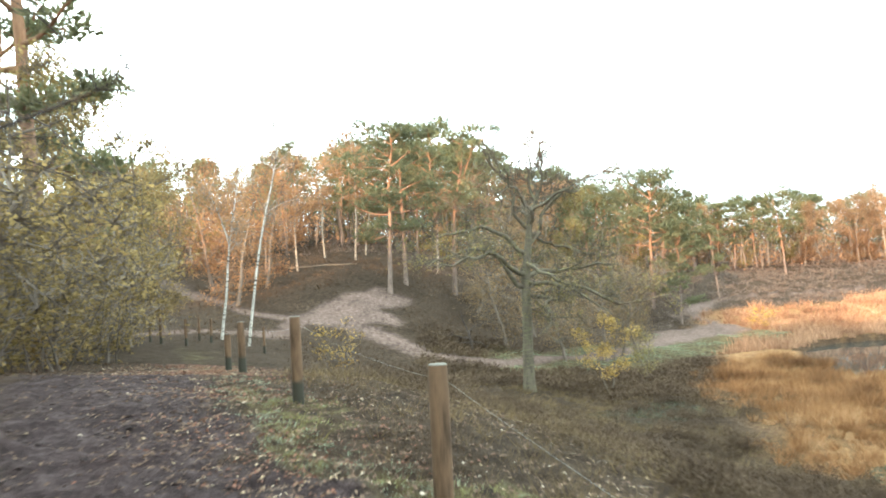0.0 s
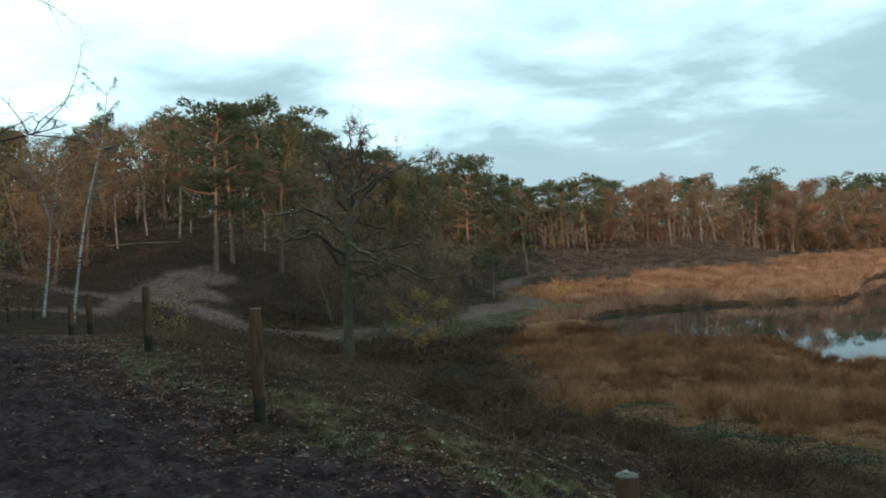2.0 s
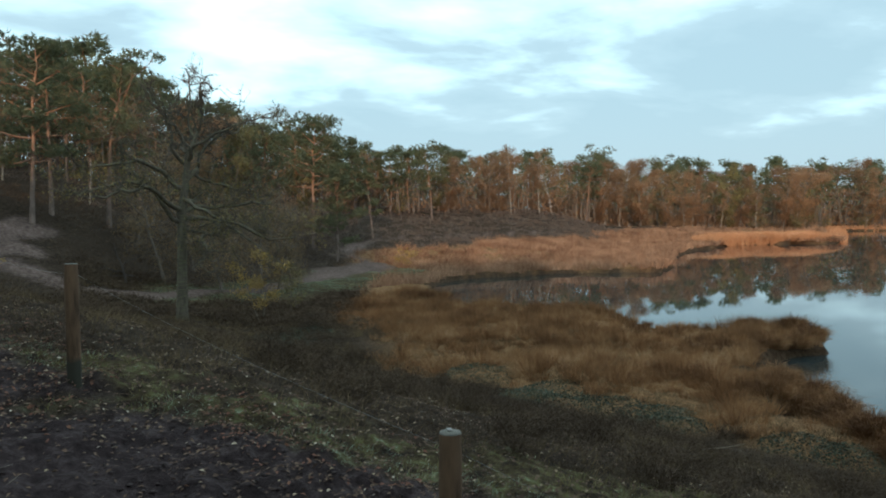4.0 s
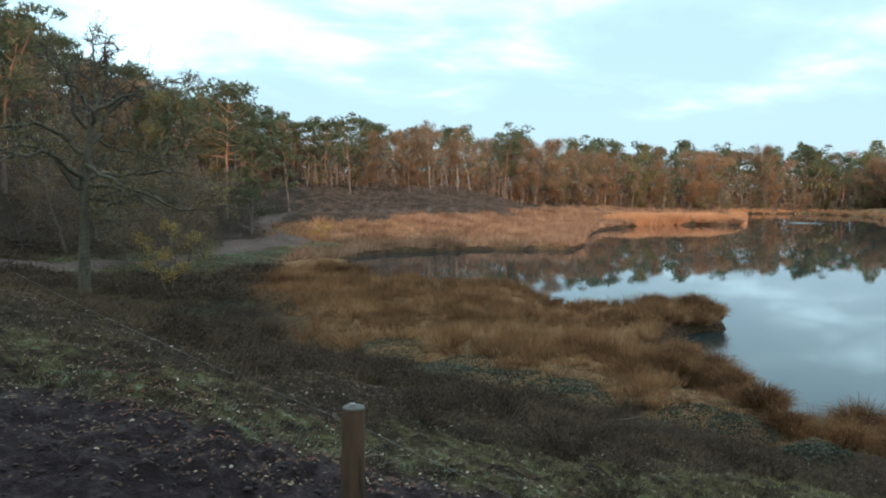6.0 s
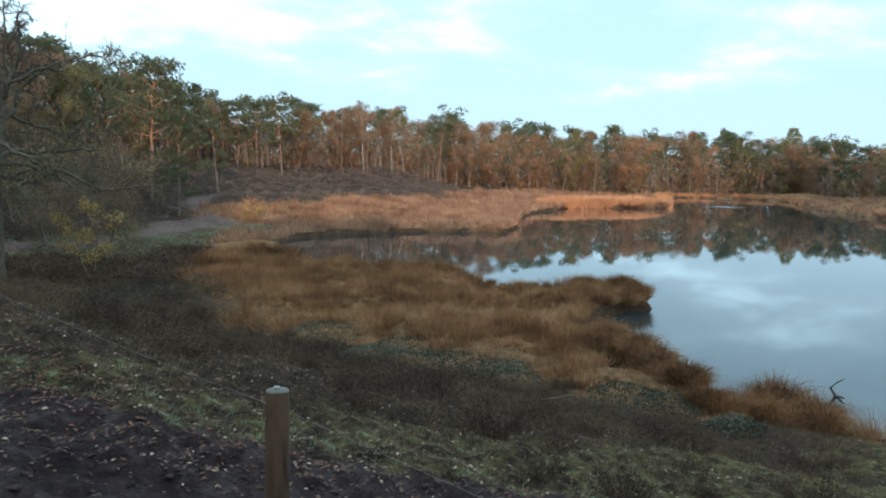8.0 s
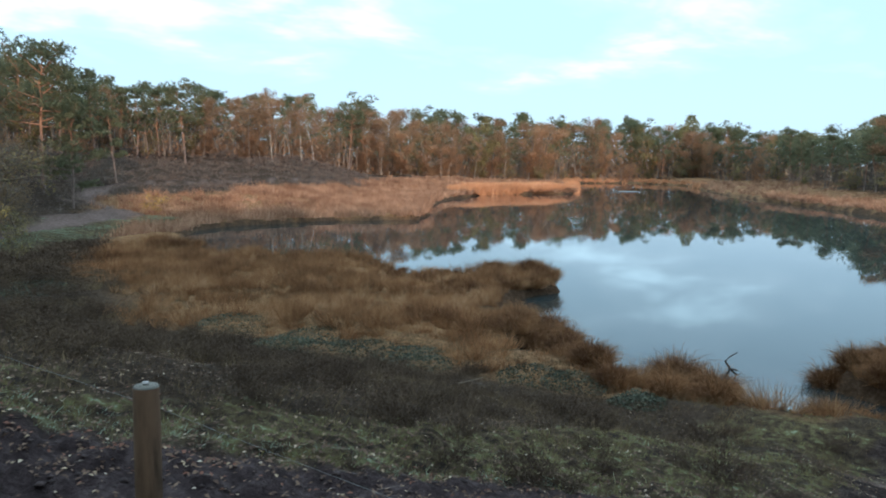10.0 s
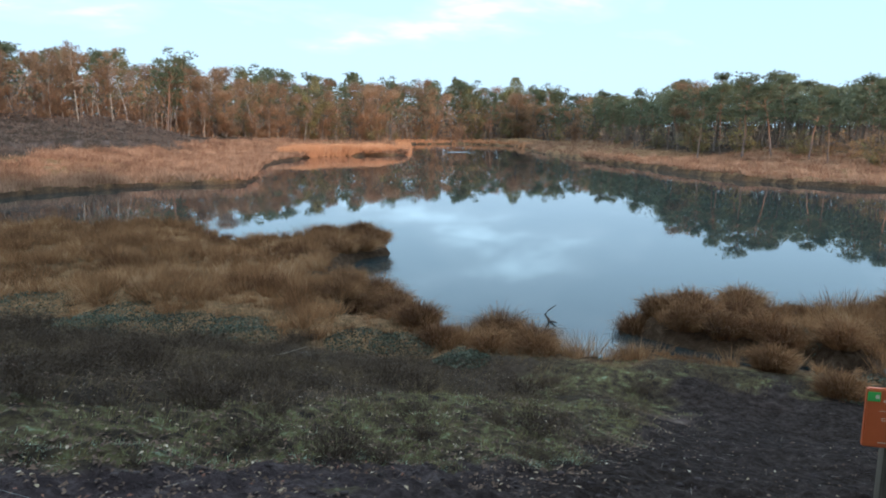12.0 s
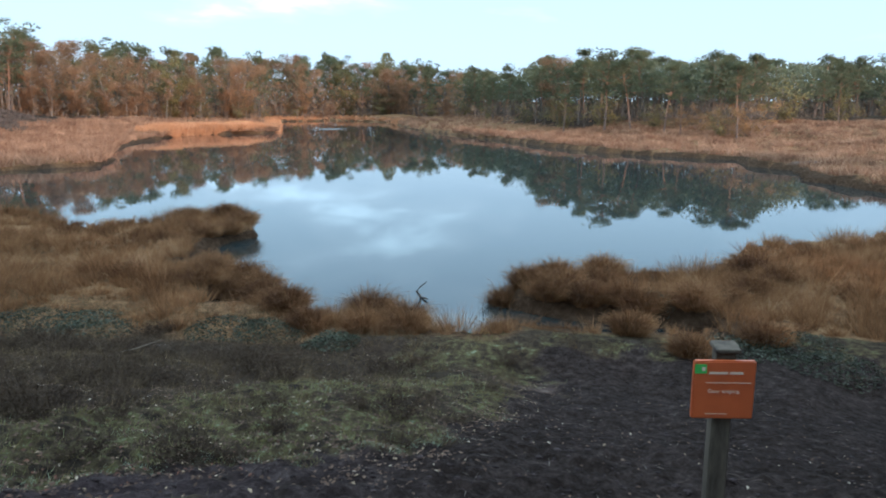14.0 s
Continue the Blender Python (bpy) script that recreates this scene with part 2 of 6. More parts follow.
def smooth(a, b, v):
    t = np.clip((v - a) / (b - a), 0, 1)
    return t * t * (3 - 2 * t)


def waves(x, y, size, seed):
    """Soft unevenness without pattern, about -1 to 1."""
    r = np.random.RandomState(seed)
    out = np.zeros_like(x)
    for k in range(7):
        a, p, s = r.uniform(0, 6.283), r.uniform(0, 6.283), r.uniform(0.6, 1.9)
        out += np.sin((x * math.cos(a) + y * math.sin(a)) * 6.283 / (size * s) + p + 1.3 * np.sin((x * math.sin(a) - y * math.cos(a)) * 5.1 / size + p))
    return out / 3.2


def grain(x, y, size, seed, octaves=3):
    """Irregular value noise, 0 to 1."""
    total, out, amp = 0.0, np.zeros_like(x), 1.0
    for o in range(octaves):
        gx, gy = x / size, y / size
        ix, iy = np.floor(gx).astype(np.int64), np.floor(gy).astype(np.int64)
        fx, fy = gx - ix, gy - iy
        fx, fy = fx * fx * (3 - 2 * fx), fy * fy * (3 - 2 * fy)

        def corner(a, b):
            h = (a * 374761393 + b * 668265263 + (seed + o * 17) * 974634777) & 0xFFFFFFFF
            h = ((h ^ (h >> 13)) * 1274126177) & 0xFFFFFFFF
            return ((h ^ (h >> 16)) & 0xFFFF) / 65535.0
        v = (corner(ix, iy) * (1 - fx) + corner(ix + 1, iy) * fx) * (1 - fy) + (corner(ix, iy + 1) * (1 - fx) + corner(ix + 1, iy + 1) * fx) * fy
        out, total, amp, size = out + v * amp, total + amp, amp * 0.5, size * 0.5
    return out / total


def cells(x, y, size, seed):
    """Distance to the nearest of many scattered centres (in cell sizes), the way out from it, and the centre's own random number."""
    gx, gy = np.floor(x / size).astype(np.int64), np.floor(y / size).astype(np.int64)
    best, ox, oy, val = np.full(x.shape, 9.0), np.zeros(x.shape), np.zeros(x.shape), np.zeros(x.shape)
    for i in (-1, 0, 1):
        for j in (-1, 0, 1):
            h = ((gx + i) * 374761393 + (gy + j) * 668265263 + seed * 974634777) & 0xFFFFFFFF
            h = ((h ^ (h >> 13)) * 1274126177) & 0xFFFFFFFF
            r1, r2, r3 = ((h >> 8) & 0xFF) / 255.0, ((h >> 16) & 0xFF) / 255.0, (h & 0xFF) / 255.0
            dx, dy = x / size - (gx + i + r1), y / size - (gy + j + r2)
            d = np.hypot(dx, dy)
            m = d < best
            best, ox, oy, val = np.where(m, d, best), np.where(m, dx, ox), np.where(m, dy, oy), np.where(m, r3, val)
    return best, ox, oy, val


def line_distance(x, y, line):
    best = np.full(x.shape, 1e9)
    for (ax, ay), (bx, by) in zip(line[:-1], line[1:]):
        dx, dy = bx - ax, by - ay
        t = np.clip(((x - ax) * dx + (y - ay) * dy) / (dx * dx + dy * dy), 0, 1)
        best = np.minimum(best, np.hypot(x - ax - t * dx, y - ay - t * dy))
    return best


def inland(x, y):
    """Metres from the water's edge, negative in the lake."""
    x = x + 0.35 * waves(x, y, 5.0, 11)
    y = y + 0.35 * waves(x, y, 5.0, 12)
    ring = np.vstack([SHORE, SHORE[:1]])
    d = line_distance(x, y, ring)
    inside = np.zeros(x.shape, bool)
    for (ax, ay), (bx, by) in zip(ring[:-1], ring[1:]):
        cross = (ay > y) != (by > y)
        with np.errstate(divide="ignore", invalid="ignore"):
            xc = (bx - ax) * (y - ay) / (by - ay) + ax
        inside ^= cross & (x < xc)
    return np.where(inside, -d, d)


def fence_side(x, y):
    """Metres east of the fence line along the path on the dune."""
    return 0.913 * x + 0.409 * y - 2.32


def hump(x, y, cx, cy, sx, sy):
    return np.exp(-0.5 * (((x - cx) / sx) ** 2 + ((y - cy) / sy) ** 2))


def height(x, y, s=None):
    x, y = np.asarray(x, float), np.asarray(y, float)
    s = inland(x, y) if s is None else s
    q = fence_side(x, y)
    base = 0.42 + 0.1 * (x > 40) * smooth(0.2, 1.0, s) + 0.45 * smooth(2, 26, s)
    u = 0.913 * y - 0.409 * x          # metres along the path, northwards
    dune = np.interp(u, [-14, -2, 2.3, 6.5, 10.2, 12.5, 16, 30, 46], [2.2, 3.05, 3.45, 4.02, 4.36, 4.42, 4.1, 3.15, 2.6])
    dune = dune - np.interp(u, [-3, 1, 5, 9, 14, 22], [0.275, 0.275, 0.295, 0.36, 0.4, 0.3]) * np.logaddexp(0, (q - 1.2) * 1.6) / 1.6 + 0.05 * np.clip(-q, 0, 4) + 0.1 * np.clip(-4.0 - q, 0, 14)
    k = 0.28
    z = np.logaddexp(dune / k, base / k) * k
    hills = 7.1 * hump(x, y, -18, 77, 25, 17) + 2.0 * hump(x, y, -6, 52, 6, 7) + 6.3 * hump(x, y, 42, 119, 31, 22) + 1.6 * hump(x, y, 25, 70, 9, 9)
    hills = hills + 6.0 * hump(x, y, -60, 85, 40, 40) + 1.5 * hump(x, y, 130, -10, 35, 60)
    rough = 0.12 * waves(x, y, 7.0, 3) * smooth(2.0, 8.0, q) + 0.5 * waves(x, y, 34.0, 4) * smooth(40, 70, np.hypot(x, y)) * smooth(5, 25, s)
    z = z + hills * smooth(4, 32, s) + rough
    r = np.hypot(x, y)
    z = z + smooth(16, 7, r) * (0.13 * (grain(x, y, 0.8, 5) - 0.5) + 0.15 * (np.abs(grain(x, y, 0.3, 6, 3) - 0.5) * 2 - 0.4))
    z = z + 0.34 * (grain(x, y, 1.5, 8, 2) - 0.5) * smooth(1.6, 0.9, z) * smooth(0.2, 1.5, s) * smooth(7, 12, r) * smooth(120, 60, r)
    bank = smooth(-0.5, 0.25, s)
    return np.where(s > 0.25, z, z * bank - 0.9 * (1 - bank) - 0.6 * smooth(0, 6, -s))


def soil_rim(u):
    """How far from the fence line the trodden soil reaches, along the path."""
    return np.interp(u, [-9, -3.9, -2.6, -1.7, -1.1, -0.9, -0.3, 0.3, 0.8, 1.4, 2.1, 2.4, 2.8, 3.2, 3.6, 3.9, 4.3, 4.9, 5.8, 6.4, 8, 10.2, 16], [12.4, 12.8, 12.0, 10.8, 8.6, 7.1, 5.6, 4.8, 4.3, 3.8, 3.1, 2.55, 2.1, 1.9, 1.8, 1.55, 1.35, 0.9, 0.35, -0.05, -0.38, -0.8, -0.8])


def zone(x, y):
    """How far each ground cover holds at a place: soil, sand, frosty turf, moor grass, woodland litter."""
    s = inland(x, y)
    q = fence_side(x, y)
    z = height(x, y, s)
    edge = 0.5 * waves(x, y, 2.6, 21) + 0.22 * waves(x, y, 0.7, 22)
    u = 0.913 * y - 0.409 * x
    rim = soil_rim(u)
    ragged = (0.55 * edge + 0.9 * (grain(x, y, 0.5, 23) - 0.5)) * np.interp(u, [-1, 3], [2.2, 1.0]) + 3.5 * (grain(x, y, 0.8, 24, 2) - 0.5) * smooth(2.2, 0.4, u) * smooth(-4.5, -2.0, u)
    soil = smooth(0.35, -0.25, q - rim + ragged) * smooth(-3.6, -2.4, q + edge)
    soil = np.clip(soil, 0, 1) * smooth(42, 30, np.hypot(x, y)) * (s > 0.1) * smooth(17, 13.5, u)
    # damp soil towards the lake, and painted shade under the overhanging grass banks
    wet_shade = np.maximum(soil * smooth(2.2, -0.8, u), smooth(0.75, 0.35, s - 0.5 * (x > 40) * (y < 40) - 0.45 * (x > 17.3) * (x < 30) * (y < 9)))
    sand = np.zeros_like(x)
    for line, half in SAND_PATHS:
        sand = np.maximum(sand, smooth(half + 0.3, half - 0.2, line_distance(x, y, line) + 0.35 * edge))
    sand = sand * (s > 0.6)
    turf = smooth(np.interp(u, [-2, 1, 2.5, 4, 5, 7, 10], [19.0, 13.0, 8.0, 4.9, 2.6, 1.0, 0.2]), np.interp(u, [-2, 1, 2.5, 4, 5, 7, 10], [15.0, 9.0, 6.0, 3.4, 1.6, 0.35, -0.3]), q + 1.5 * edge) * (q > -0.6) * smooth(30, 20, np.hypot(x, y))
    turf = turf * np.where(u < 1.0, 0.12 + 0.88 * smooth(0.4, 0.58, grain(x, y, 0.7, 26) + 0.25 * smooth(-0.5, 1.0, u)), 1.0)
    turf = np.maximum(turf, smooth(4.2, 2.4, line_distance(x, y, FROSTED_STRIP) + edge))
    turf = np.maximum(turf, 0.2 * (x > 60) * (y < 25) * smooth(7, 11, s + edge))
    brow = np.where((y > 48) & (x < 60), 0.8, 0.0)      # on the far bank the grass climbs higher
    moor = smooth(1.5 + brow, 1.1 + brow, z + 0.1 * edge) * (s > -0.4)
    moor = np.where((y < 62) & (x < 40), moor * smooth(16, 8, s + 2.0 * edge + 7.0 * (grain(x, y, 2.6, 25) - 0.5)) * np.where((x < 18) & (y < 9), smooth(1.0, 0.3, s), 1.0), moor)
    moor = np.where((x > 40) & (y > 20), np.maximum(moor, smooth(16, 10, s + edge)), moor)
    moor = np.where((x > 66) & (y > 60), np.maximum(moor, smooth(44, 34, s + edge) * smooth(2.6, 1.7, z)), moor)
    moor = np.where((x > 60) & (y < 30), np.maximum(moor, 0.8 * smooth(45, 35, s + edge)), moor)
    moor = np.where((y > 30) & (x < 24), moor * (1 - 0.9 * turf), moor)
    moor = np.where((y > 20) & (y < 70) & (x < 26), moor * smooth(-1.6, 0.6, x - np.interp(y, [20, 33, 43, 53, 66, 72], [7.5, 9.5, 13.2, 17.2, 19.5, 20.5]) + 1.2 * edge), moor)
    moor = np.where((y > 6) & (y < 20.5) & (x < 16), moor * smooth(-0.7, 0.5, x - np.interp(y, [6, 8, 10.5, 13.2, 16, 18, 20.5], [14.2, 13.2, 12.6, 11.4, 10.9, 10.0, 8.4]) + 0.8 * edge), moor)
    wood = smooth(-2.0, -3.2, q + edge)
    return dict(s=s, q=q, z=z, soil=soil, sand=sand * (1 - soil), turf=turf * (1 - soil), moor=moor * (1 - soil), wood=wood, wet_shade=wet_shade)


# ---- mesh helpers ----
def mesh_from(name, verts, faces, mat, smooth_shade=False):
    """A mesh from an array of corners and an array (n, 3) or (n, 4) of faces."""
    verts, faces = np.asarray(verts, np.float32), np.asarray(faces, np.int32)
    me = bpy.data.meshes.new(name)
    me.vertices.add(len(verts))
    me.vertices.foreach_set("co", verts.ravel())
    n, k = faces.shape
    me.loops.add(n * k)
    me.loops.foreach_set("vertex_index", faces.ravel())
    me.polygons.add(n)
    me.polygons.foreach_set("loop_start", np.arange(0, n * k, k, dtype=np.int32))
    me.polygons.foreach_set("loop_total", np.full(n, k, np.int32))
    if smooth_shade:
        me.polygons.foreach_set("use_smooth", np.ones(n, bool))
    me.update(calc_edges=True)
    me.materials.append(mat)
    return me


def mesh_part(name, mesh, parent, label=""):
    ob = new(name, mesh)
    ob.parent = parent
    return tagged(ob, label)


def part(name, bm, mat, parent, label="", smooth_shade=True):
    me = bpy.data.meshes.new(name)
    for f in bm.faces:
        f.smooth = smooth_shade
    bm.to_mesh(me)
    bm.free()
    me.materials.append(mat)
    ob = new(name, me)
    if parent:
        ob.parent = parent
    return tagged(ob, label)


class Shape:
    """Collects corners and faces: triangles only."""

    def __init__(self):
        self.v, self.f, self.n, self.out = [], [], 0, []

    def add(self, v, f, out=None):
        self.v.append(np.asarray(v, float))
        self.out.append(np.zeros((len(v), 3)) if out is None else np.asarray(out, float))
        self.f.append(np.asarray(f, int) + self.n)
        self.n += len(v)

    def tube(self, pts, radii, sides=6):
        pts, radii = np.asarray(pts, float), np.asarray(radii, float)
        d = np.gradient(pts, axis=0)
        d /= np.linalg.norm(d, axis=1)[:, None] + 1e-9
        ref = np.where(np.abs(d[:, 2:3]) > 0.9, np.array([[1.0, 0, 0]]), np.array([[0, 0, 1.0]]))
        a = np.cross(d, ref)
        a /= np.linalg.norm(a, axis=1)[:, None] + 1e-9
        b = np.cross(d, a)
        ang = np.arange(sides) * 2 * math.pi / sides
        ring = a[:, None] * np.cos(ang)[None, :, None] + b[:, None] * np.sin(ang)[None, :, None]
        v = (pts[:, None] + ring * radii[:, None, None]).reshape(-1, 3)
        i, j = np.meshgrid(np.arange(len(pts) - 1), np.arange(sides), indexing="ij")
        p0, p1 = (i * sides + j).ravel(), (i * sides + (j + 1) % sides).ravel()
        f = np.concatenate([np.stack([p0, p1, p1 + sides], 1), np.stack([p0, p1 + sides, p0 + sides], 1)])
        self.add(v, f)

    def blades(self, base, tip, width, rng):
        """Slim leaves from base to tip, widest near the base."""
        n = len(base)
        d = tip - base
        side = np.cross(d, rng.normal(size=(n, 3)))
        side /= np.linalg.norm(side, axis=1)[:, None] + 1e-9
        w = np.broadcast_to(np.asarray(width, float), (n,))[:, None] * 0.5
        mid = base + d * 0.25
        v = np.stack([mid - side * w, mid + side * w, tip, base], 1).reshape(-1, 3)
        k = np.arange(n)[:, None] * 4
        self.add(v, np.concatenate([k + np.array([[0, 1, 2]]), k + np.array([[1, 0, 3]])]))

    def arched(self, base, mid, tip, width, rng):
        """Grass blades that bend over: a strip from base to mid and a point from there to the tip."""
        n = len(base)
        side = np.cross(tip - base, rng.normal(size=(n, 3)))
        side /= np.linalg.norm(side, axis=1)[:, None] + 1e-9
        w = width * 0.5
        v = np.stack([base - side * w, base + side * w, mid + side * w * 0.8, mid - side * w * 0.8, tip], 1).reshape(-1, 3)
        k = np.arange(n)[:, None] * 5
        self.add(v, np.concatenate([k + np.array([[0, 1, 2]]), k + np.array([[0, 2, 3]]), k + np.array([[3, 2, 4]])]))

    def slivers(self, base, tip, width, rng, out=None):
        """Slim leaves; with 'out' they are shaded as the outside of the spray that they belong to."""
        n = len(base)
        side = np.cross(tip - base, rng.normal(size=(n, 3)))
        side /= np.linalg.norm(side, axis=1)[:, None] + 1e-9
        w = np.broadcast_to(np.asarray(width, float), (n,))[:, None] * 0.5
        if out is None:
            v = np.stack([base - side * w, base + side * w, tip], 1).reshape(-1, 3)
            self.add(v, np.arange(n)[:, None] * 3 + np.array([[0, 1, 2]]))
            return
        turned = np.sum(np.cross(side, tip - base) * out, 1) < 0
        side = np.where(turned[:, None], -side, side)
        v = np.stack([base - side * w, base + side * w, tip], 1).reshape(-1, 3)
        self.add(v, np.arange(n)[:, None] * 3 + np.array([[0, 1, 2]]), np.repeat(out, 3, 0))

    def mesh(self, name, mat, smooth_shade=False):
        out = np.concatenate(self.out)
        turned = bool(np.any(out))
        me = mesh_from(name, np.concatenate(self.v), np.concatenate(self.f), mat, smooth_shade or turned)
        if turned:
            me.normals_split_custom_set_from_vertices(out.tolist())
        return me


def outward(v, rng, loose=0.35, up=0.25):
    """Unit vectors along v, a little loosened and lifted."""
    v = v / (np.linalg.norm(v, axis=1)[:, None] + 1e-9) + rng.normal(size=v.shape) * loose + np.array([0, 0, up])
    return v / (np.linalg.norm(v, axis=1)[:, None] + 1e-9)


def unit(rng, n):
    v = rng.normal(size=(n, 3))
    return v / np.linalg.norm(v, axis=1)[:, None]


# ---- ground ----
def make_ground():
    az = np.radians(np.concatenate([np.arange(-70, 130, 0.45), np.arange(130, 290, 4.0)]))
    r = np.concatenate([np.geomspace(0.05, 1.6, 7)[:-1], np.geomspace(1.6, 14, 190)[:-1], np.geomspace(14, 80, 130)[:-1], np.geomspace(80, 300, 50)[:-1], np.geomspace(300, 4500, 14)])
    rr, aa = np.meshgrid(r, az, indexing="ij")
    x, y = rr * np.sin(aa), rr * np.cos(aa)
    zn = zone(x, y)
    na = len(az)
    i, j = np.meshgrid(np.arange(len(r) - 1), np.arange(na), indexing="ij")
    p0, p1 = (i * na + j).ravel(), (i * na + (j + 1) % na).ravel()
    faces = np.stack([p0, p0 + na, p1 + na, p1], 1)
    me = mesh_from("ground", np.stack([x, y, zn["z"]], -1).reshape(-1, 3), faces, GROUND, True)
    for name, keys in (("cover", ("soil", "sand", "turf")), ("growth", ("moor", "wood", "wet_shade"))):
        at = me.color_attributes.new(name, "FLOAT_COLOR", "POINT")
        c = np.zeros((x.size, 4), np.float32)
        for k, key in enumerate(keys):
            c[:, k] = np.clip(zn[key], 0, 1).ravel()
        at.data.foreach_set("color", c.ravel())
    return tagged(new("ground", me), "dune, heath and lake shore ground with bare soil, sand and frosted turf", "ground", kind="structure")


def ground_material():
    m, nt, b = material("ground_earth", 1.0, 0.04)

    def cover(name):
        a = nt.nodes.new("ShaderNodeVertexColor")
        a.layer_name = name
        s = nt.nodes.new("ShaderNodeSeparateColor")
        nt.links.new(a.outputs[0], s.inputs[0])
        return s.outputs
    soil, sand, turf = list(cover("cover"))[:3]
    moor, wood, wet_shade = list(cover("growth"))[:3]
    fine, mid, large = noise_node(nt, 17, 7, 0.72), noise_node(nt, 5, 5, 0.65), noise_node(nt, 0.6, 4)
    heath = ramp_node(nt, mid, [(0.35, (0.024, 0.0165, 0.012)), (0.55, (0.043, 0.031, 0.022)), (0.75, (0.072, 0.054, 0.038))])
    col = mix_node(nt, turf, heath, ramp_node(nt, mid, [(0.36, (0.022, 0.017, 0.014)), (0.47, (0.05, 0.037, 0.023)), (0.56, (0.082, 0.067, 0.034)), (0.63, (0.105, 0.103, 0.046)), (0.71, (0.2, 0.225, 0.16))]))
    col = mix_node(nt, moor, col, ramp_node(nt, mid, [(0.3, (0.09, 0.05, 0.028)), (0.5, (0.17, 0.095, 0.045)), (0.7, (0.27, 0.165, 0.085))]))
    col = mix_node(nt, wood, col, ramp_node(nt, fine, [(0.35, (0.028, 0.022, 0.017)), (0.6, (0.062, 0.042, 0.03)), (0.75, (0.09, 0.075, 0.04))]))
    col = mix_node(nt, sand, col, ramp_node(nt, mid, [(0.34, (0.066, 0.045, 0.039)), (0.52, (0.115, 0.082, 0.07)), (0.72, (0.185, 0.14, 0.122))]))
    col = mix_node(nt, soil, col, ramp_node(nt, math_node(nt, "ADD", math_node(nt, "MULTIPLY", fine, 0.45), math_node(nt, "MULTIPLY", mid, 0.55)), [(0.36, (0.019, 0.0135, 0.0135)), (0.5, (0.043, 0.031, 0.031)), (0.64, (0.09, 0.069, 0.068))]))
    # darkens damp soil, and paints the shade of the undercut waterline
    col = mix_node(nt, math_node(nt, "MULTIPLY", wet_shade, 0.8), col, ramp_node(nt, math_node(nt, "ADD", math_node(nt, "MULTIPLY", fine, 0.45), math_node(nt, "MULTIPLY", mid, 0.55)), [(0.36, (0.008, 0.0055, 0.0045)), (0.48, (0.019, 0.013, 0.01)), (0.6, (0.042, 0.031, 0.025)), (0.7, (0.1, 0.082, 0.07))]))
    col = mix_node(nt, 0.5, col, ramp_node(nt, large, [(0.3, (0.55, 0.55, 0.55)), (0.7, (1.25, 1.25, 1.25))]), "MULTIPLY")
    nt.links.new(col, b.inputs["Base Color"])
    h = math_node(nt, "ADD", fine, math_node(nt, "MULTIPLY", mid, 1.6))
    bump_node(nt, b, h, 1.0, 0.08)
    return m


def water_material():
    m, nt, b = material("lake_water", 0.02, 0.85)
    b.inputs["Base Color"].default_value = (0.016, 0.023, 0.024, 1)
    b.inputs["IOR"].default_value = 1.333
    n1 = noise_node(nt, 1.2, 3, 0.5)
    n2 = noise_node(nt, 0.05, 3, 0.5)
    h = math_node(nt, "MULTIPLY", n1, ramp_node(nt, n2, [(0.45, (0.25, 0.25, 0.25)), (0.75, (1, 1, 1))]))
    bump_node(nt, b, h, 0.06, 0.03)
    tc = nt.nodes.new("ShaderNodeTexCoord")
    mp = nt.nodes.new("ShaderNodeMapping")      # a puff of wind ruffles the water far out
    mp.inputs["Location"].default_value = (-8.6, -8.4, 0)
    mp.inputs["Scale"].default_value = (0.07, 0.1, 1)
    nt.links.new(tc.outputs["Object"], mp.inputs[0])
    ln = nt.nodes.new("ShaderNodeVectorMath"); ln.operation = "LENGTH"
    nt.links.new(mp.outputs[0], ln.inputs[0])
    far = math_node(nt, "ADD", ln.outputs["Value"], math_node(nt, "MULTIPLY", noise_node(nt, 0.3, 3), 0.8))
    nt.links.new(ramp_node(nt, far, [(0.55, (0.3, 0.3, 0.3)), (0.95, (0.02, 0.02, 0.02))]), b.inputs["Roughness"])
    return m


GROUND = ground_material()
make_ground()


def make_water():
    n = 64
    a = np.arange(n) * 2 * math.pi / n
    v = np.vstack([[90, 55, 0]] + [[90 + 125 * math.cos(t), 55 + 95 * math.sin(t), 0] for t in a])
    f = np.stack([np.zeros(n, int), 1 + np.arange(n), 1 + (np.arange(n) + 1) % n], 1)
    return tagged(new("water", mesh_from("water", v, f, water_material())), "still dark lake water mirroring sky and woods", "water", kind="structure")


make_water()


# ---- trees ----
def thing(name, mesh_list, label, category, group=""):
    """An empty that carries (part name, mesh) pairs."""
    e = new(name)
    for pname, me in mesh_list:
        mesh_part(pname, me, e)
    return tagged(e, label, category, group)


def bent_line(rng, start, direction, length, steps, wobble, lift=0.0):
    p, d = np.array(start, float), np.array(direction, float)
    d /= np.linalg.norm(d)
    out = [p.copy()]
    for _ in range(steps):
        d = d + rng.normal(size=3) * wobble + np.array([0, 0, lift])
        d /= np.linalg.norm(d)
        p = p + d * length / steps
        out.append(p.copy())
    return np.array(out)


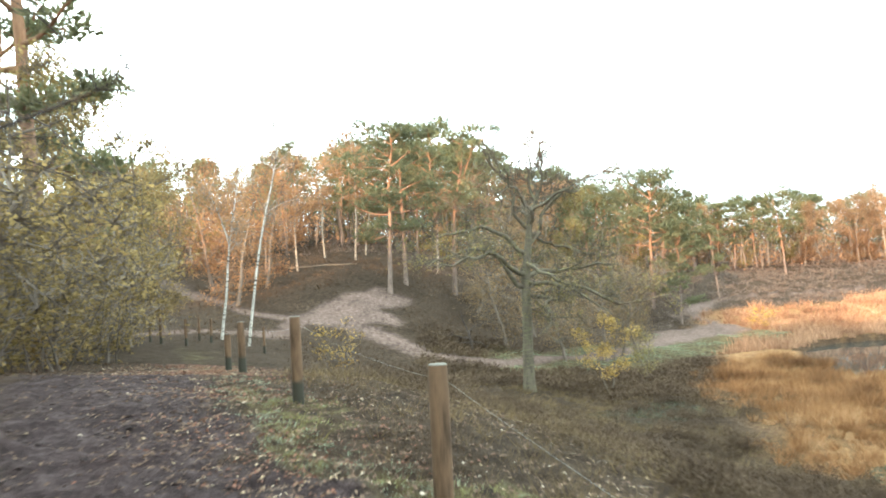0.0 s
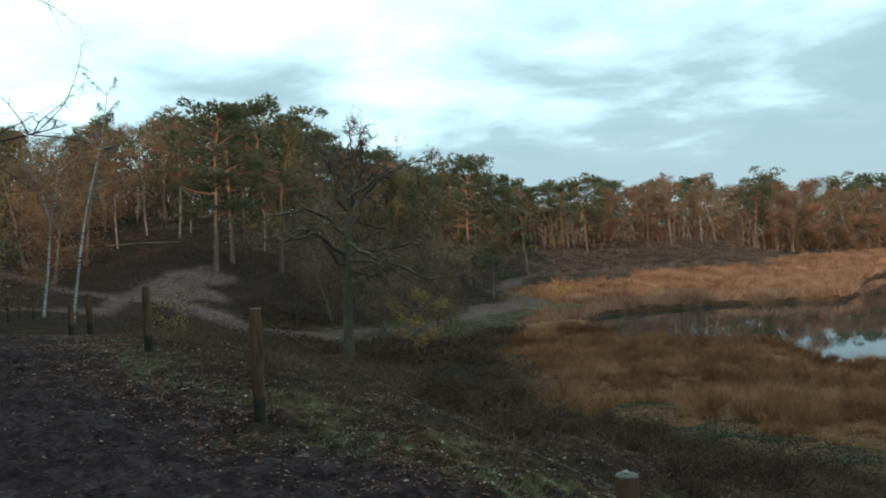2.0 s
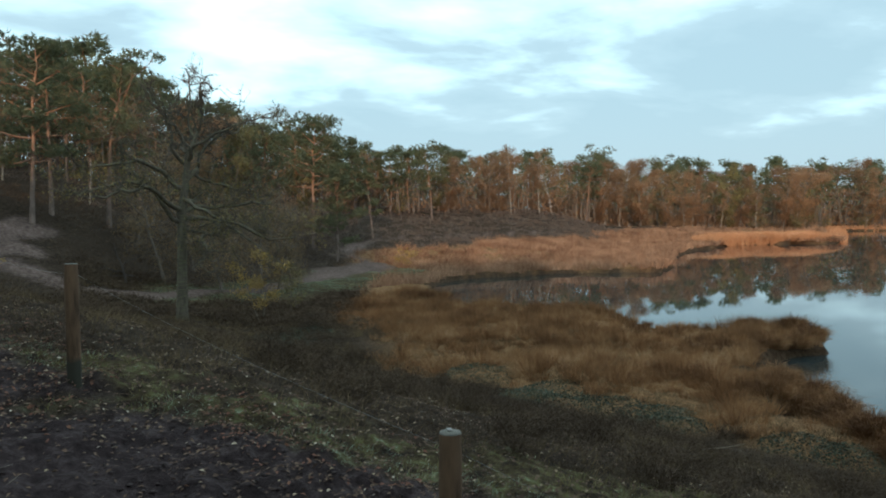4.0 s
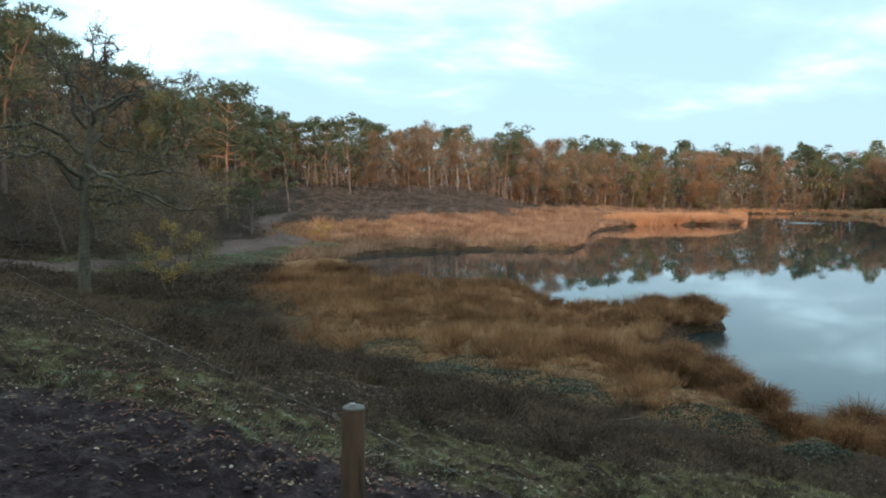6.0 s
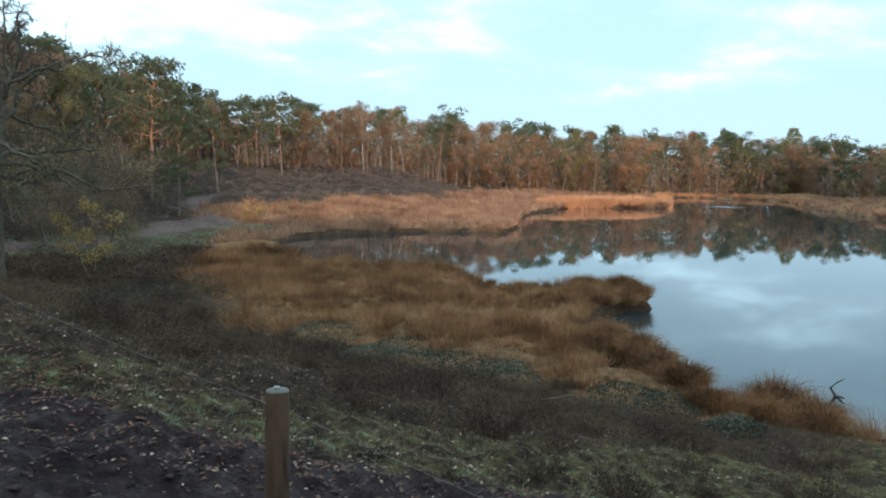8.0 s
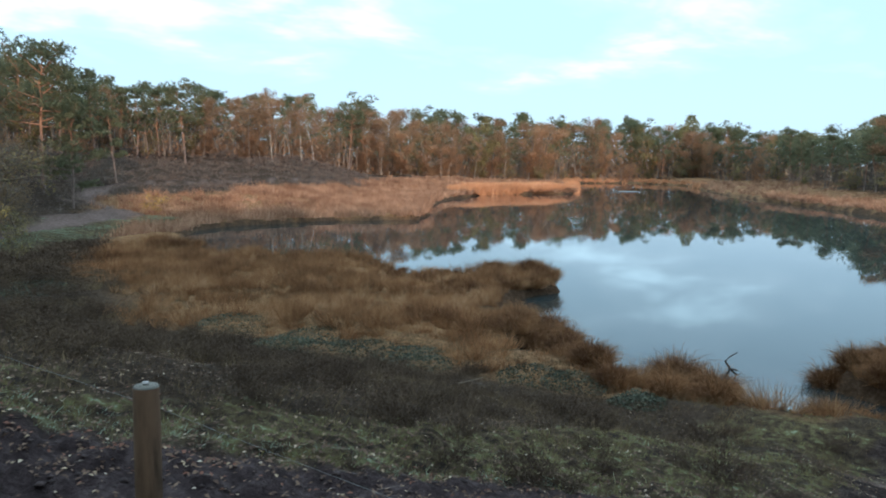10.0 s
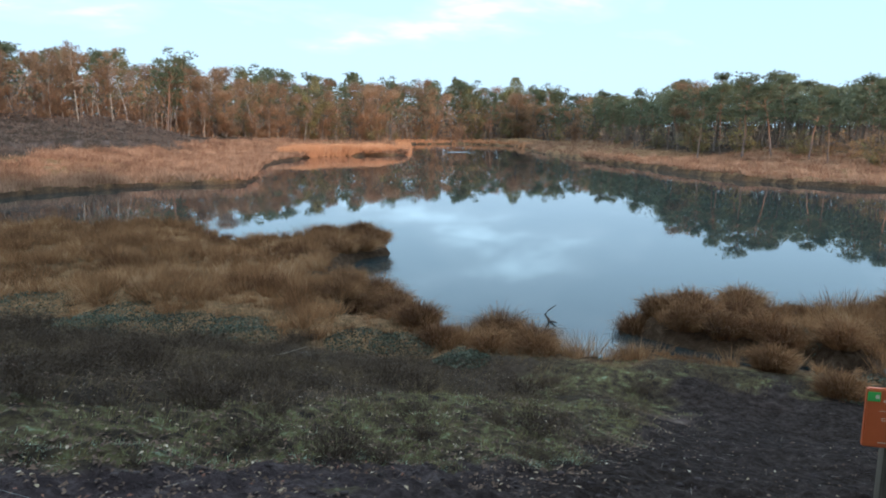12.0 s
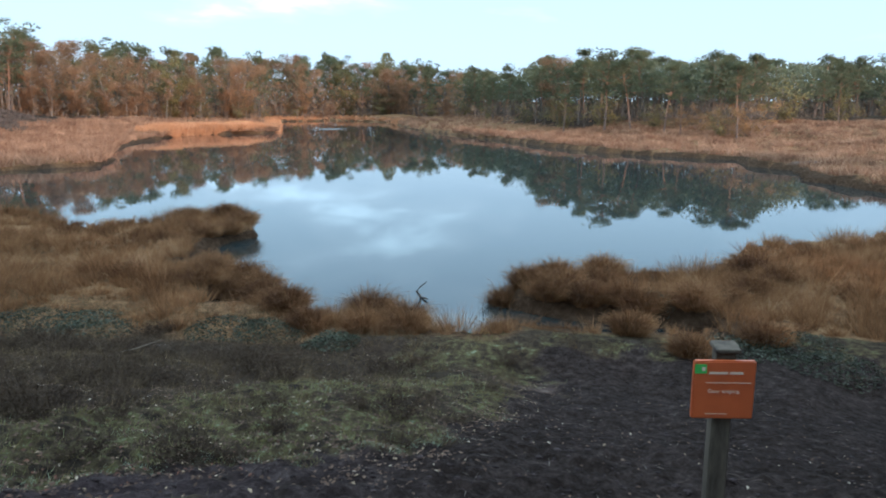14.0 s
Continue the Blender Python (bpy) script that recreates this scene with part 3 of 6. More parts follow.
def pine_meshes(seed, h, crown, spread, limbs, cards, size, lean=0.03, sides=7, girth=0.0115, flat=0.4, pads=4, taper=0.7, clump=1.0):
    """Scots pine: bare winding trunk, crooked limbs, flat layered pads of upturned needle tufts. crown: the share of the height that bears limbs."""
    rng = np.random.RandomState(seed)
    wood, leaf = Shape(), Shape()
    a = rng.uniform(0, 6.283)
    t = np.linspace(0, 1, 11)
    off = np.cumsum(rng.normal(size=(11, 2)) * 0.011 * h, 0) * t[:, None]
    trunk = np.stack([off[:, 0] + lean * h * t * math.cos(a), off[:, 1] + lean * h * t * math.sin(a), t * h * 0.95 - 0.3 * (t == 0)], 1)
    rad = h * (girth * (1 - t) ** 0.75 + 0.002)
    rad[0] *= 1.3
    wood.tube(trunk, rad, sides)
    ends = []
    heavy = rng.uniform(0, 6.283)
    for k in range(limbs):
        v = (k + rng.uniform(0.1, 0.9)) / limbs
        u = 1 - crown * (1 - v)
        p = np.array([np.interp(u, t, trunk[:, i]) for i in range(3)])
        ang = k * 2.4 + rng.uniform(-0.6, 0.6)
        prof = 0.45 + 0.55 * math.sin(math.pi * (0.1 + 0.75 * v)) - 1.2 * max(0.0, v - taper)
        ln = spread * prof * rng.uniform(0.6, 1.1) * (1 + 0.22 * math.cos(ang - heavy))
        rise = -0.1 + 0.75 * v + rng.uniform(-0.15, 0.25)
        line = bent_line(rng, p, (math.cos(ang), math.sin(ang), rise), ln, 5, 0.16, 0.05)
        wood.tube(line, np.linspace(h * 0.0055 * (1.15 - 0.5 * v), h * 0.0014, 6), 4 if sides > 6 else 3)
        for m in range(pads):
            w = 1.0 if m == 0 else rng.uniform(0.4, 0.98)
            c = np.array([np.interp(w, np.linspace(0, 1, 6), line[:, i]) for i in range(3)])
            side = rng.uniform(-1, 1) * 0.22 * spread * (m > 0)
            e = c + np.array([-math.sin(ang) * side, math.cos(ang) * side, rng.uniform(0.02, 0.1) * spread])
            if sides > 6 and m:
                wood.tube(np.array([c, (c + e) / 2 + np.array([0, 0, -0.03 * spread]), e]), [h * 0.0018, h * 0.0014, h * 0.0008], 3)
            ends.append((e, rng.uniform(0.19, 0.33)))
    ends += [(trunk[-1] + np.array([math.cos(q) * 0.2 * spread, math.sin(q) * 0.2 * spread, rng.uniform(-0.12, 0.06) * spread]), 0.2) for q in (0.4, 2.5, 4.6)]
    core = np.array([0, 0, h * (1 - crown * 0.55)])
    for c, wide in ends:
        rx = spread * wide * clump * rng.uniform(0.85, 1.2)
        tufts = max(3, int(cards * rng.uniform(0.75, 1.25) / 5))
        o = unit(rng, tufts) * rng.uniform(0.25, 1, (tufts, 1)) ** 0.5
        o[:, 2] = np.where(o[:, 2] < 0, o[:, 2] * 0.55, o[:, 2])
        o = np.repeat(o, 5, 0)
        n = len(o)
        base = c + o * np.array([rx, rx, rx * flat]) + rng.normal(size=(n, 3)) * size * 0.12
        dirs = o * np.array([0.8, 0.8, 0.2]) + unit(rng, n) * 0.65 + np.array([0, 0, 0.45])
        dirs /= np.linalg.norm(dirs, axis=1)[:, None]
        shade = outward(o * np.array([1, 1, 1.4]) + 0.35 * (c - core) / spread, rng, 0.3, 0.35)
        leaf.slivers(base, base + dirs * size * rng.uniform(0.6, 1.35, (n, 1)), size * 0.3, rng, shade)
    return wood.mesh("trunk", PINE_BARK, True), leaf.mesh("crown", NEEDLES)


def broadleaf_meshes(seed, h, crown, spread, leaves, size, bark, leaf_mat, twigs=260, stems=1, droop=0.0, girth=0.014):
    """Deciduous tree or shrub: forking limbs, fine twigs and a loose crown of small leaves with gaps."""
    rng = np.random.RandomState(seed)
    wood, leaf = Shape(), Shape()
    tips = []
    for s in range(stems):
        lean = rng.normal(size=2) * (0.08 if stems == 1 else 0.3)
        start = np.array([*(rng.normal(size=2) * 0.15 * (stems > 1)), -0.15])
        trunk = bent_line(rng, start, (lean[0], lean[1], 1), h * (0.92 if stems == 1 else rng.uniform(0.6, 0.95)), 8, 0.06, 0.03)
        r0 = h * girth / stems ** 0.5
        wood.tube(trunk, np.linspace(r0, r0 * 0.12, 9), 6)
        limbs = 12 if stems == 1 else 5
        for k in range(limbs):
            u = 1 - crown * (1 - (k + 0.5) / limbs)
            p = np.array([np.interp(u, np.linspace(0, 1, 9), trunk[:, i]) for i in range(3)])
            ang = k * 2.4 + rng.uniform(-0.6, 0.6)
            ln = spread * (0.45 + 0.65 * math.sin(math.pi * min(1, (1 - u) / crown + 0.15))) * rng.uniform(0.7, 1.15)
            line = bent_line(rng, p, (math.cos(ang), math.sin(ang), rng.uniform(0.25, 0.9)), ln, 5, 0.15, 0.04 - droop)
            wood.tube(line, np.linspace(r0 * 0.38, r0 * 0.07, 6), 4)
            for w in (0.55, 0.8, 1.0):
                tips.append(np.array([np.interp(w, np.linspace(0, 1, 6), line[:, i]) for i in range(3)]))
    tips = np.array(tips)
    c = tips[rng.randint(len(tips), size=twigs)]
    d = unit(rng, twigs) + np.array([0, 0, 0.35 - droop * 4])
    wood.slivers(c, c + d * spread * rng.uniform(0.2, 0.45, (twigs, 1)), 0.02 + size * 0.05, rng)
    puff = tips[rng.randint(len(tips), size=leaves)]
    o = unit(rng, leaves) * rng.uniform(0, 1, (leaves, 1)) ** 0.5 * spread * 0.38
    o[:, 2] *= 0.8
    base = puff + o
    middle = np.array([0, 0, h * (1 - crown * 0.55)])
    shade = outward(o / spread * 2.2 + (puff - middle) / spread * 0.7, rng, 0.3, 0.2)
    leaf.slivers(base, base + unit(rng, leaves) * size * rng.uniform(0.6, 1.3, (leaves, 1)), size * 0.6, rng, shade)
    return wood.mesh("trunk", bark, True), leaf.mesh("crown", leaf_mat)


def at_bearing(bearing, dist):
    return dist * math.sin(radians(bearing)), dist * math.cos(radians(bearing))


def stand(proto, used, bearing, dist, tall, proto_tall, rng, label="", wide=1.0):
    """Puts a copy of a tree on the ground, scaled to its height; the first one is the tree itself."""
    x, y = at_bearing(bearing, dist)
    return stand_xy(proto, used, x, y, tall, proto_tall, rng, label, wide)


def stand_xy(proto, used, x, y, tall, proto_tall, rng, label="", wide=1.0):
    z = float(height(np.array([x]), np.array([y]))[0]) - 0.05
    k = tall / proto_tall
    turn = Matrix.Rotation(rng.uniform(0, 6.283), 4, "Z")
    ob = proto
    if used.get(proto.name):
        ob = copy_thing(proto, Matrix.Translation((x, y, z)))
    used[proto.name] = True
    ob.matrix_basis = Matrix.Translation((x, y, z)) @ turn @ Matrix.Diagonal((k * wide, k * wide, k, 1))
    return tagged(ob, label)


def make_woods():
    rng = np.random.RandomState(5)
    used = {}
    pine_label = "tall Scots pine with orange upper trunk and flat green crown"
    near = [thing("pine_tree", list(zip(("trunk", "crown"), pine_meshes(40 + i, 14.0, c, sp, 16, 76, 0.33, girth=0.0105, flat=0.55, clump=0.95))), pine_label, "pine tree", "pines of the wood")
            for i, (c, sp) in enumerate(((0.7, 3.6), (0.6, 3.4), (0.54, 3.3), (0.66, 3.0)))]
    far = [thing("pine_tree", list(zip(("trunk", "crown"), pine_meshes(60 + i, 16.0, c, sp, 16, 62, 0.54, 0.06, 5, 0.0095, 0.8, 3, tp, 1.08))), pine_label, "pine tree", "pines of the wood")
           for i, (c, sp, tp) in enumerate(((0.6, 3.6, 0.72), (0.52, 3.8, 0.8), (0.72, 3.5, 0.62), (0.56, 3.3, 0.75)))]
    east = [thing("pine_tree", list(zip(("trunk", "crown"), pine_meshes(64 + i, 16.0, c, 3.7, 14, 72, 0.48, 0.1, 5, 0.0095, 0.75, 3, 0.6))), "tall bare-stemmed pine with a dark green crown by the far bank", "pine tree", "pines of the far bank")
            for i, c in enumerate((0.42, 0.48, 0.54))]
    back = [thing("pine_tree", list(zip(("trunk", "crown"), pine_meshes(70 + i, 16.0, 0.7, 3.6, 14, 15, 1.1, 0.04, 5, pads=3))), "tall Scots pine in the wood at the back of the path", "pine tree", "pines behind the path") for i in range(2)]
    brown = [thing("deciduous_tree", list(zip(("trunk", "crown"), broadleaf_meshes(80 + i, 13.0, 0.94, 3.3, 6200, 0.23, bark, RUSSET, 420))),
                   "autumn tree with thin russet foliage at the wood's edge", "tree", "russet trees of the wood") for i, bark in enumerate((BROWN_BARK, BROWN_BARK, BIRCH_BARK))]
    oak = [thing("deciduous_tree", list(zip(("trunk", "crown"), broadleaf_meshes(86 + i, 13.0, 0.94, 3.4, 6200, 0.23, BROWN_BARK, OLIVE, 420))),
                 "autumn oak with olive-brown foliage in the wood", "tree", "oaks of the wood") for i in range(2)]
    olive = [thing("deciduous_tree", list(zip(("trunk", "crown"), broadleaf_meshes(90 + i, 9.0, 0.92, 2.6, 5600, 0.13, BROWN_BARK, AMBER_OLIVE, 700))),
                   "autumn tree with sparse olive-brown leaves", "tree", "olive trees of the wood") for i in range(2)]
    shrub = [thing("shrub", list(zip(("stem", "foliage"), broadleaf_meshes(100 + i, 3.4, 0.85, 1.5, 1300, 0.15, BROWN_BARK, mat, 260, stems=4))),
                   "thin brown autumn shrub in the undergrowth", "shrub", "undergrowth of the wood") for i, mat in enumerate((RUSSET, OLIVE, RUSSET))]
    young, bright = [thing("deciduous_tree", list(zip(("trunk", "crown"), broadleaf_meshes(97 + i, 9.0, 0.92, 2.9, n, 0.1, BROWN_BARK, leafy(name, cols, 0.8), 900))), label, "tree")
                     for i, (name, n, cols, label) in enumerate((("dull_young_leaves", 5200, [(0.13, 0.09, 0.046), (0.2, 0.13, 0.064), (0.28, 0.18, 0.086)], "small brown-leaved tree standing before the wood"),
                                                                 ("bright_young_leaves", 6500, [(0.16, 0.08, 0.037), (0.26, 0.132, 0.058), (0.36, 0.19, 0.083)], "small orange-russet tree standing before the wood")))]
    gold = thing("shrub", list(zip(("stem", "foliage"), broadleaf_meshes(120, 3.4, 0.9, 0.95, 1500, 0.09, BROWN_BARK, leafy("amber_leaves", [(0.2, 0.12, 0.055), (0.29, 0.17, 0.075), (0.38, 0.235, 0.11)], 0.8), 160, stems=3))), "golden-leaved young birch at the far wood's edge", "shrub")
    bush = [thing("shrub", list(zip(("stem", "foliage"), broadleaf_meshes(130 + i, 3.4, 0.95, 1.5, 2000, 0.085, BROWN_BARK, AMBER_OLIVE, 700, stems=6))),
                  "dense olive-brown shrub at the edge of the path", "shrub", "shrubs beside the path") for i in range(2)]
    # the wood's edge: bearing, distance and how high its skyline stands over the eye's level (degrees)
    edge_b = [-34, -25, -18, -10, -3, 3, 10, 16, 22, 28, 33, 38, 46, 53, 60, 65, 69, 73, 80, 86, 92, 98, 110]
    edge_d = [45, 52, 58, 66, 70, 74, 86, 102, 108, 120, 140, 155, 190, 215, 235, 205, 155, 116, 106, 94, 130, 140, 150]
    sky_b = [-34, -20, -14, -10, -7, -4, -1, 3, 8, 14, 18, 27, 35, 38, 46, 58, 63, 69, 72, 75, 79, 81, 84, 88, 95, 110]
    sky_e = [9.0, 9.0, 10.6, 11.6, 10.8, 12.2, 11.4, 9.4, 7.6, 6.2, 5.5, 5.0, 4.5, 3.7, 3.3, 3.0, 2.5, 2.1, 3.0, 3.1, 3.4, 2.8, 3.1, 2.8, 2.4, 2.2]
    b = -33.0
    k = 0
    while b < 108:
        d0 = float(np.interp(b, edge_b, edge_d))
        step = math.degrees((3.1 if b < 14 else 3.5 if b > 66 else 4.0) / d0)
        for depth in range(5 if b > 66 or b < 14 else 4):
            bb = b + rng.uniform(-0.5, 0.5) * step
            d = d0 + depth * (6.0 if b < 14 else 7.0 if b < 30 else 11.0) + rng.uniform(-3.0, 3.0)
            el = float(np.interp(bb, sky_b, sky_e)) + rng.normal() * (0.2 if b < 68 else 0.32) - (0.5 if depth == 0 else 0.12 if depth == 3 else 0.3 if depth == 4 else 0.0)
            x, y = at_bearing(bb, d)
            g = float(height(np.array([x]), np.array([y]))[0])
            tall = WATER_TO_EYE + d * math.tan(radians(el)) - g
            if float(inland(np.array([x]), np.array([y]))[0]) < (9 if b > 40 else 3) or rng.uniform() < 0.08:
                continue
            russet = (0.33 if b < 12 else 0.2 if b < 20 else 0.34 if b < 30 else 0.74 if b < 54 else 0.42 if b < 66 else 0.05) + (0.12 if depth == 0 and 24 < b < 66 else 0.0)
            if rng.uniform() < russet:
                p = oak[rng.randint(2)] if rng.uniform() < (0.5 if b < 12 else 0.22) else brown[rng.choice([0, 1, 0, 1, 2])]
                stand_xy(p, used, x, y, max(5, tall * rng.uniform(0.88, 1.04)), 13.0, rng, wide=rng.uniform(0.9, 1.25))
            elif b < 12 and depth < 2:
                stand_xy(near[rng.randint(4)], used, x, y, max(7, tall * rng.uniform(0.9, 1.06)), 14.0, rng, wide=rng.uniform(0.85, 1.1))
            elif b > 68:
                stand_xy(east[rng.randint(3)], used, x, y, max(7, tall * rng.uniform(0.94, 1.05)), 16.0, rng, wide=rng.uniform(1.0, 1.35))
            else:
                stand_xy(far[rng.randint(4)], used, x, y, max(7, tall * rng.uniform(0.92, 1.06)), 16.0, rng, wide=rng.uniform(1.05, 1.4) if b < 32 else rng.uniform(0.95, 1.25))
        if k % 2 == 0:
            d = d0 + rng.uniform(-4.0, 5.0)
            x, y = at_bearing(b, d)
            if float(inland(np.array([x]), np.array([y]))[0]) > 4:
                stand_xy(shrub[rng.randint(3) if b < 66 else 1], used, x, y, rng.uniform(2.2, 4.6) * (1 if b < 30 else 1.3), 3.4, rng, wide=rng.uniform(1.0, 1.5))
        k += 1
        b += step
    slim = [thing("birch_tree", list(zip(("trunk", "crown"), broadleaf_meshes(140 + i, 12.0, 0.55, 2.0, 1900, 0.2, PALE_BIRCH, RUSSET, 300, girth=0.0085))), "slim white-stemmed birch before the russet wood", "birch tree", "birches of the wood") for i in range(3)]
    for n in range(18):
        bb = 28 + 36 * (n + rng.uniform(0, 0.9)) / 18
        d = float(np.interp(bb, edge_b, edge_d)) - rng.uniform(0.5, 4.0)
        x, y = at_bearing(bb, d)
        if float(inland(np.array([x]), np.array([y]))[0]) > 5:
            stand_xy(slim[n % 3], used, x, y, rng.uniform(7, 12), 12.0, rng)
    for n, (bb, d, tall) in enumerate([(-10.6, 61, 9.5), (-8.4, 60, 10.0), (-7.6, 62, 9.0), (-2.4, 63, 8.5), (-12.6, 58, 9.0)]):
        stand(slim[n % 3], used, bb, d, tall, 12.0, rng, "slim white-stemmed birch at the edge of the pine wood")
    for n, (bb, d, tall) in enumerate([(-23, 27, 6.6), (-26.5, 24, 7.5), (-29, 19, 6.2), (-31, 27, 9.0), (-24.5, 36, 7.6), (-21.2, 34, 6.4), (-28, 30, 8.0)]):
        stand(olive[n % 2], used, bb, d, tall, 9.0, rng, "autumn tree with sparse olive-brown leaves beside the soil path")
    for n, (bb, d, tall) in enumerate([(-24, 19, 2.8), (-26, 16, 3.2), (-28.5, 14.5, 3.0), (-30.5, 17, 3.6), (-32.5, 14, 3.4), (-27, 21, 3.6), (-24.5, 24, 3.0), (-29.5, 22, 3.8), (-25, 28, 3.5), (-32, 20, 3.5)]):
        stand(bush[n % 2], used, bb, d, tall, 3.4, rng, "", 1.25)
    for bb, d, tall in [(85.3, 96, 5.6), (86.6, 97, 6.4), (82.2, 108, 4.6), (83.6, 104, 4.2)]:
        stand(gold, used, bb, d, tall, 3.4, rng)
    for bb, d, tall in [(9.3, 46, 6.6), (10.4, 49, 6.0), (6.4, 44, 6.2), (2.4, 46, 6.8), (11.6, 53, 5.6), (4.4, 52, 8.4), (0.4, 54, 9.0), (7.6, 52, 5.5)]:
        stand(young, used, bb, d, tall, 9.0, rng, "", 1.25)
    for bb, d, tall in [(-16.8, 46, 7.8), (-18.4, 50, 8.6), (-14.8, 52, 8.0)]:
        stand(bright, used, bb, d, tall, 9.0, rng, "", 1.2)
    for n, (bb, d) in enumerate([(193, 13), (198, 10), (203, 15), (207, 11), (212, 14), (217, 10), (201, 21), (210, 22)]):
        stand(back[n % 2], used, bb, d, 9.5, 16.0, rng, "", 1.9)
    for n, (x, y) in enumerate([(-20, -3), (-23.5, -8), (-17, 1.5), (-25, 0.5), (-21, 6), (-27, -5)]):
        stand_xy(back[n % 2], used, x, y, 12.5, 16.0, rng, wide=1.5)
    # the wood at the back of the path, which keeps the low sun off the near ground
    for n in range(44):
        bb, d = 128 + 4.0 * n + rng.uniform(-1.5, 1.5), rng.uniform(9, 34)
        x, y = at_bearing(bb, d)
        if -3.5 < fence_side(x, y) < 1.5:
            x -= 5.5
        if n % 3 == 2:
            stand_xy(back[n % 2], used, x, y, rng.uniform(7, 10), 16.0, rng, wide=1.6)
        else:
            stand_xy(back[n % 2], used, x, y, rng.uniform(8.5, 11), 16.0, rng, wide=1.5)
    for n in range(70):
        bb, d = rng.uniform(122, 268), rng.uniform(26, 72)
        x, y = at_bearing(bb, d)
        stand_xy(back[n % 2], used, x, y, rng.uniform(9, 12), 16.0, rng, wide=1.6)


make_woods()
# ---- single trees that stand apart ----
def set_at(ob, x, y, sink=0.05, turn=0.0, scale=1.0):
    z = float(height(np.array([x]), np.array([y]))[0]) - sink
    ob.matrix_basis = Matrix.Translation((x, y, z)) @ Matrix.Rotation(radians(turn), 4, "Z") @ Matrix.Scale(scale, 4)
    return ob


def crooked_oak():
    """Low spreading oak: short trunk, crooked level limbs, bare twigs at the top, a few brown leaves low in the crown."""
    rng = np.random.RandomState(17)
    wood, twig, leaf = Shape(), Shape(), Shape()
    trunk = np.array([(0, 0, -0.2), (0.02, 0, 0.4), (0.05, 0.05, 1.6), (0.1, 0.05, 3.0), (0.12, 0.0, 4.3), (0.3, 0.1, 5.4), (0.42, 0.1, 6.5), (0.75, 0.15, 7.3), (1.1, 0.2, 8.0)])
    wood.tube(trunk, [0.3, 0.235, 0.2, 0.19, 0.18, 0.14, 0.115, 0.075, 0.03], 10)
    # height on the trunk, way round, length, rise, girth
    limbs = [(3.9, 178, 4.6, 0.1, 0.08), (4.1, 352, 5.2, 0.1, 0.075), (4.3, 30, 3.8, 0.3, 0.08), (4.4, 205, 4.6, 0.35, 0.085), (4.6, 100, 3.4, 0.3, 0.07), (4.8, 280, 3.6, 0.3, 0.07), (5.2, 158, 4.4, 0.75, 0.085),
             (5.5, 10, 4.0, 0.7, 0.08), (5.9, 60, 3.0, 0.9, 0.06), (6.1, 190, 3.4, 1.0, 0.065), (6.3, 350, 3.3, 0.9, 0.065), (6.6, 140, 3.1, 0.9, 0.055), (6.8, 330, 3.1, 0.9, 0.055), (7.0, 40, 2.8, 1.1, 0.05), (7.2, 210, 2.8, 1.1, 0.05), (7.5, 290, 2.2, 1.2, 0.04), (3.6, 340, 3.2, -0.1, 0.06)]
    ends = []
    for z, ang, ln, rise, girth in limbs:
        p = np.array([np.interp(z, trunk[:, 2], trunk[:, i]) for i in range(3)])
        a = radians(ang)
        line = bent_line(rng, p, (math.cos(a), math.sin(a), rise * 0.8), ln * 1.2, 14, 0.3, 0.012)
        wood.tube(line, np.linspace(girth * 1.25, 0.02, 15), 7)
        for m in range(int(3 + 1.9 * ln)):
            w = rng.uniform(0.22, 1.0)
            q0 = np.array([np.interp(w, np.linspace(0, 1, 15), line[:, i]) for i in range(3)])
            d = unit(rng, 1)[0] + np.array([0, 0, 0.25]) + (line[-1] - line[0]) / ln * 0.6
            sub = bent_line(rng, q0, d, ln * rng.uniform(0.18, 0.4), 6, 0.32, 0.03)
            wood.tube(sub, np.linspace(0.034 * (1.1 - 0.5 * w), 0.008, 7), 4)
            for v in range(7):
                w2 = rng.uniform(0.3, 1.0)
                q1 = np.array([np.interp(w2, np.linspace(0, 1, 7), sub[:, i]) for i in range(3)])
                tl = bent_line(rng, q1, unit(rng, 1)[0] + np.array([0, 0, 0.3]), rng.uniform(0.3, 0.8), 3, 0.3, 0.0)
                wood.tube(tl, np.linspace(0.014, 0.006, 4), 3)
                ends += [tl[-1], tl[1]]
    ends = np.array(ends)
    n = 10000
    c = ends[rng.randint(len(ends), size=n)]
    twig.slivers(c, c + (unit(rng, n) + np.array([0, 0, 0.2])) * rng.uniform(0.1, 0.3, (n, 1)), 0.013, rng)
    low = ends[(ends[:, 2] < 6.4) & (ends[:, 2] > 2.2)]
    n = 4300
    c = low[rng.randint(len(low), size=n)] + unit(rng, n) * rng.uniform(0, 0.45, (n, 1))
    leaf.slivers(c, c + unit(rng, n) * rng.uniform(0.05, 0.11, (n, 1)), 0.05, rng)
    e = thing("oak_tree", [("trunk", wood.mesh("trunk", OAK_BARK, True)), ("twig_spray", twig.mesh("twig_spray", DARK_BARK)), ("foliage", leaf.mesh("foliage", OLIVE))],
              "crooked spreading oak, nearly bare, with few brown leaves", "oak tree")
    return set_at(e, 2.0, 33.6, 0.05, 0, 1.1)


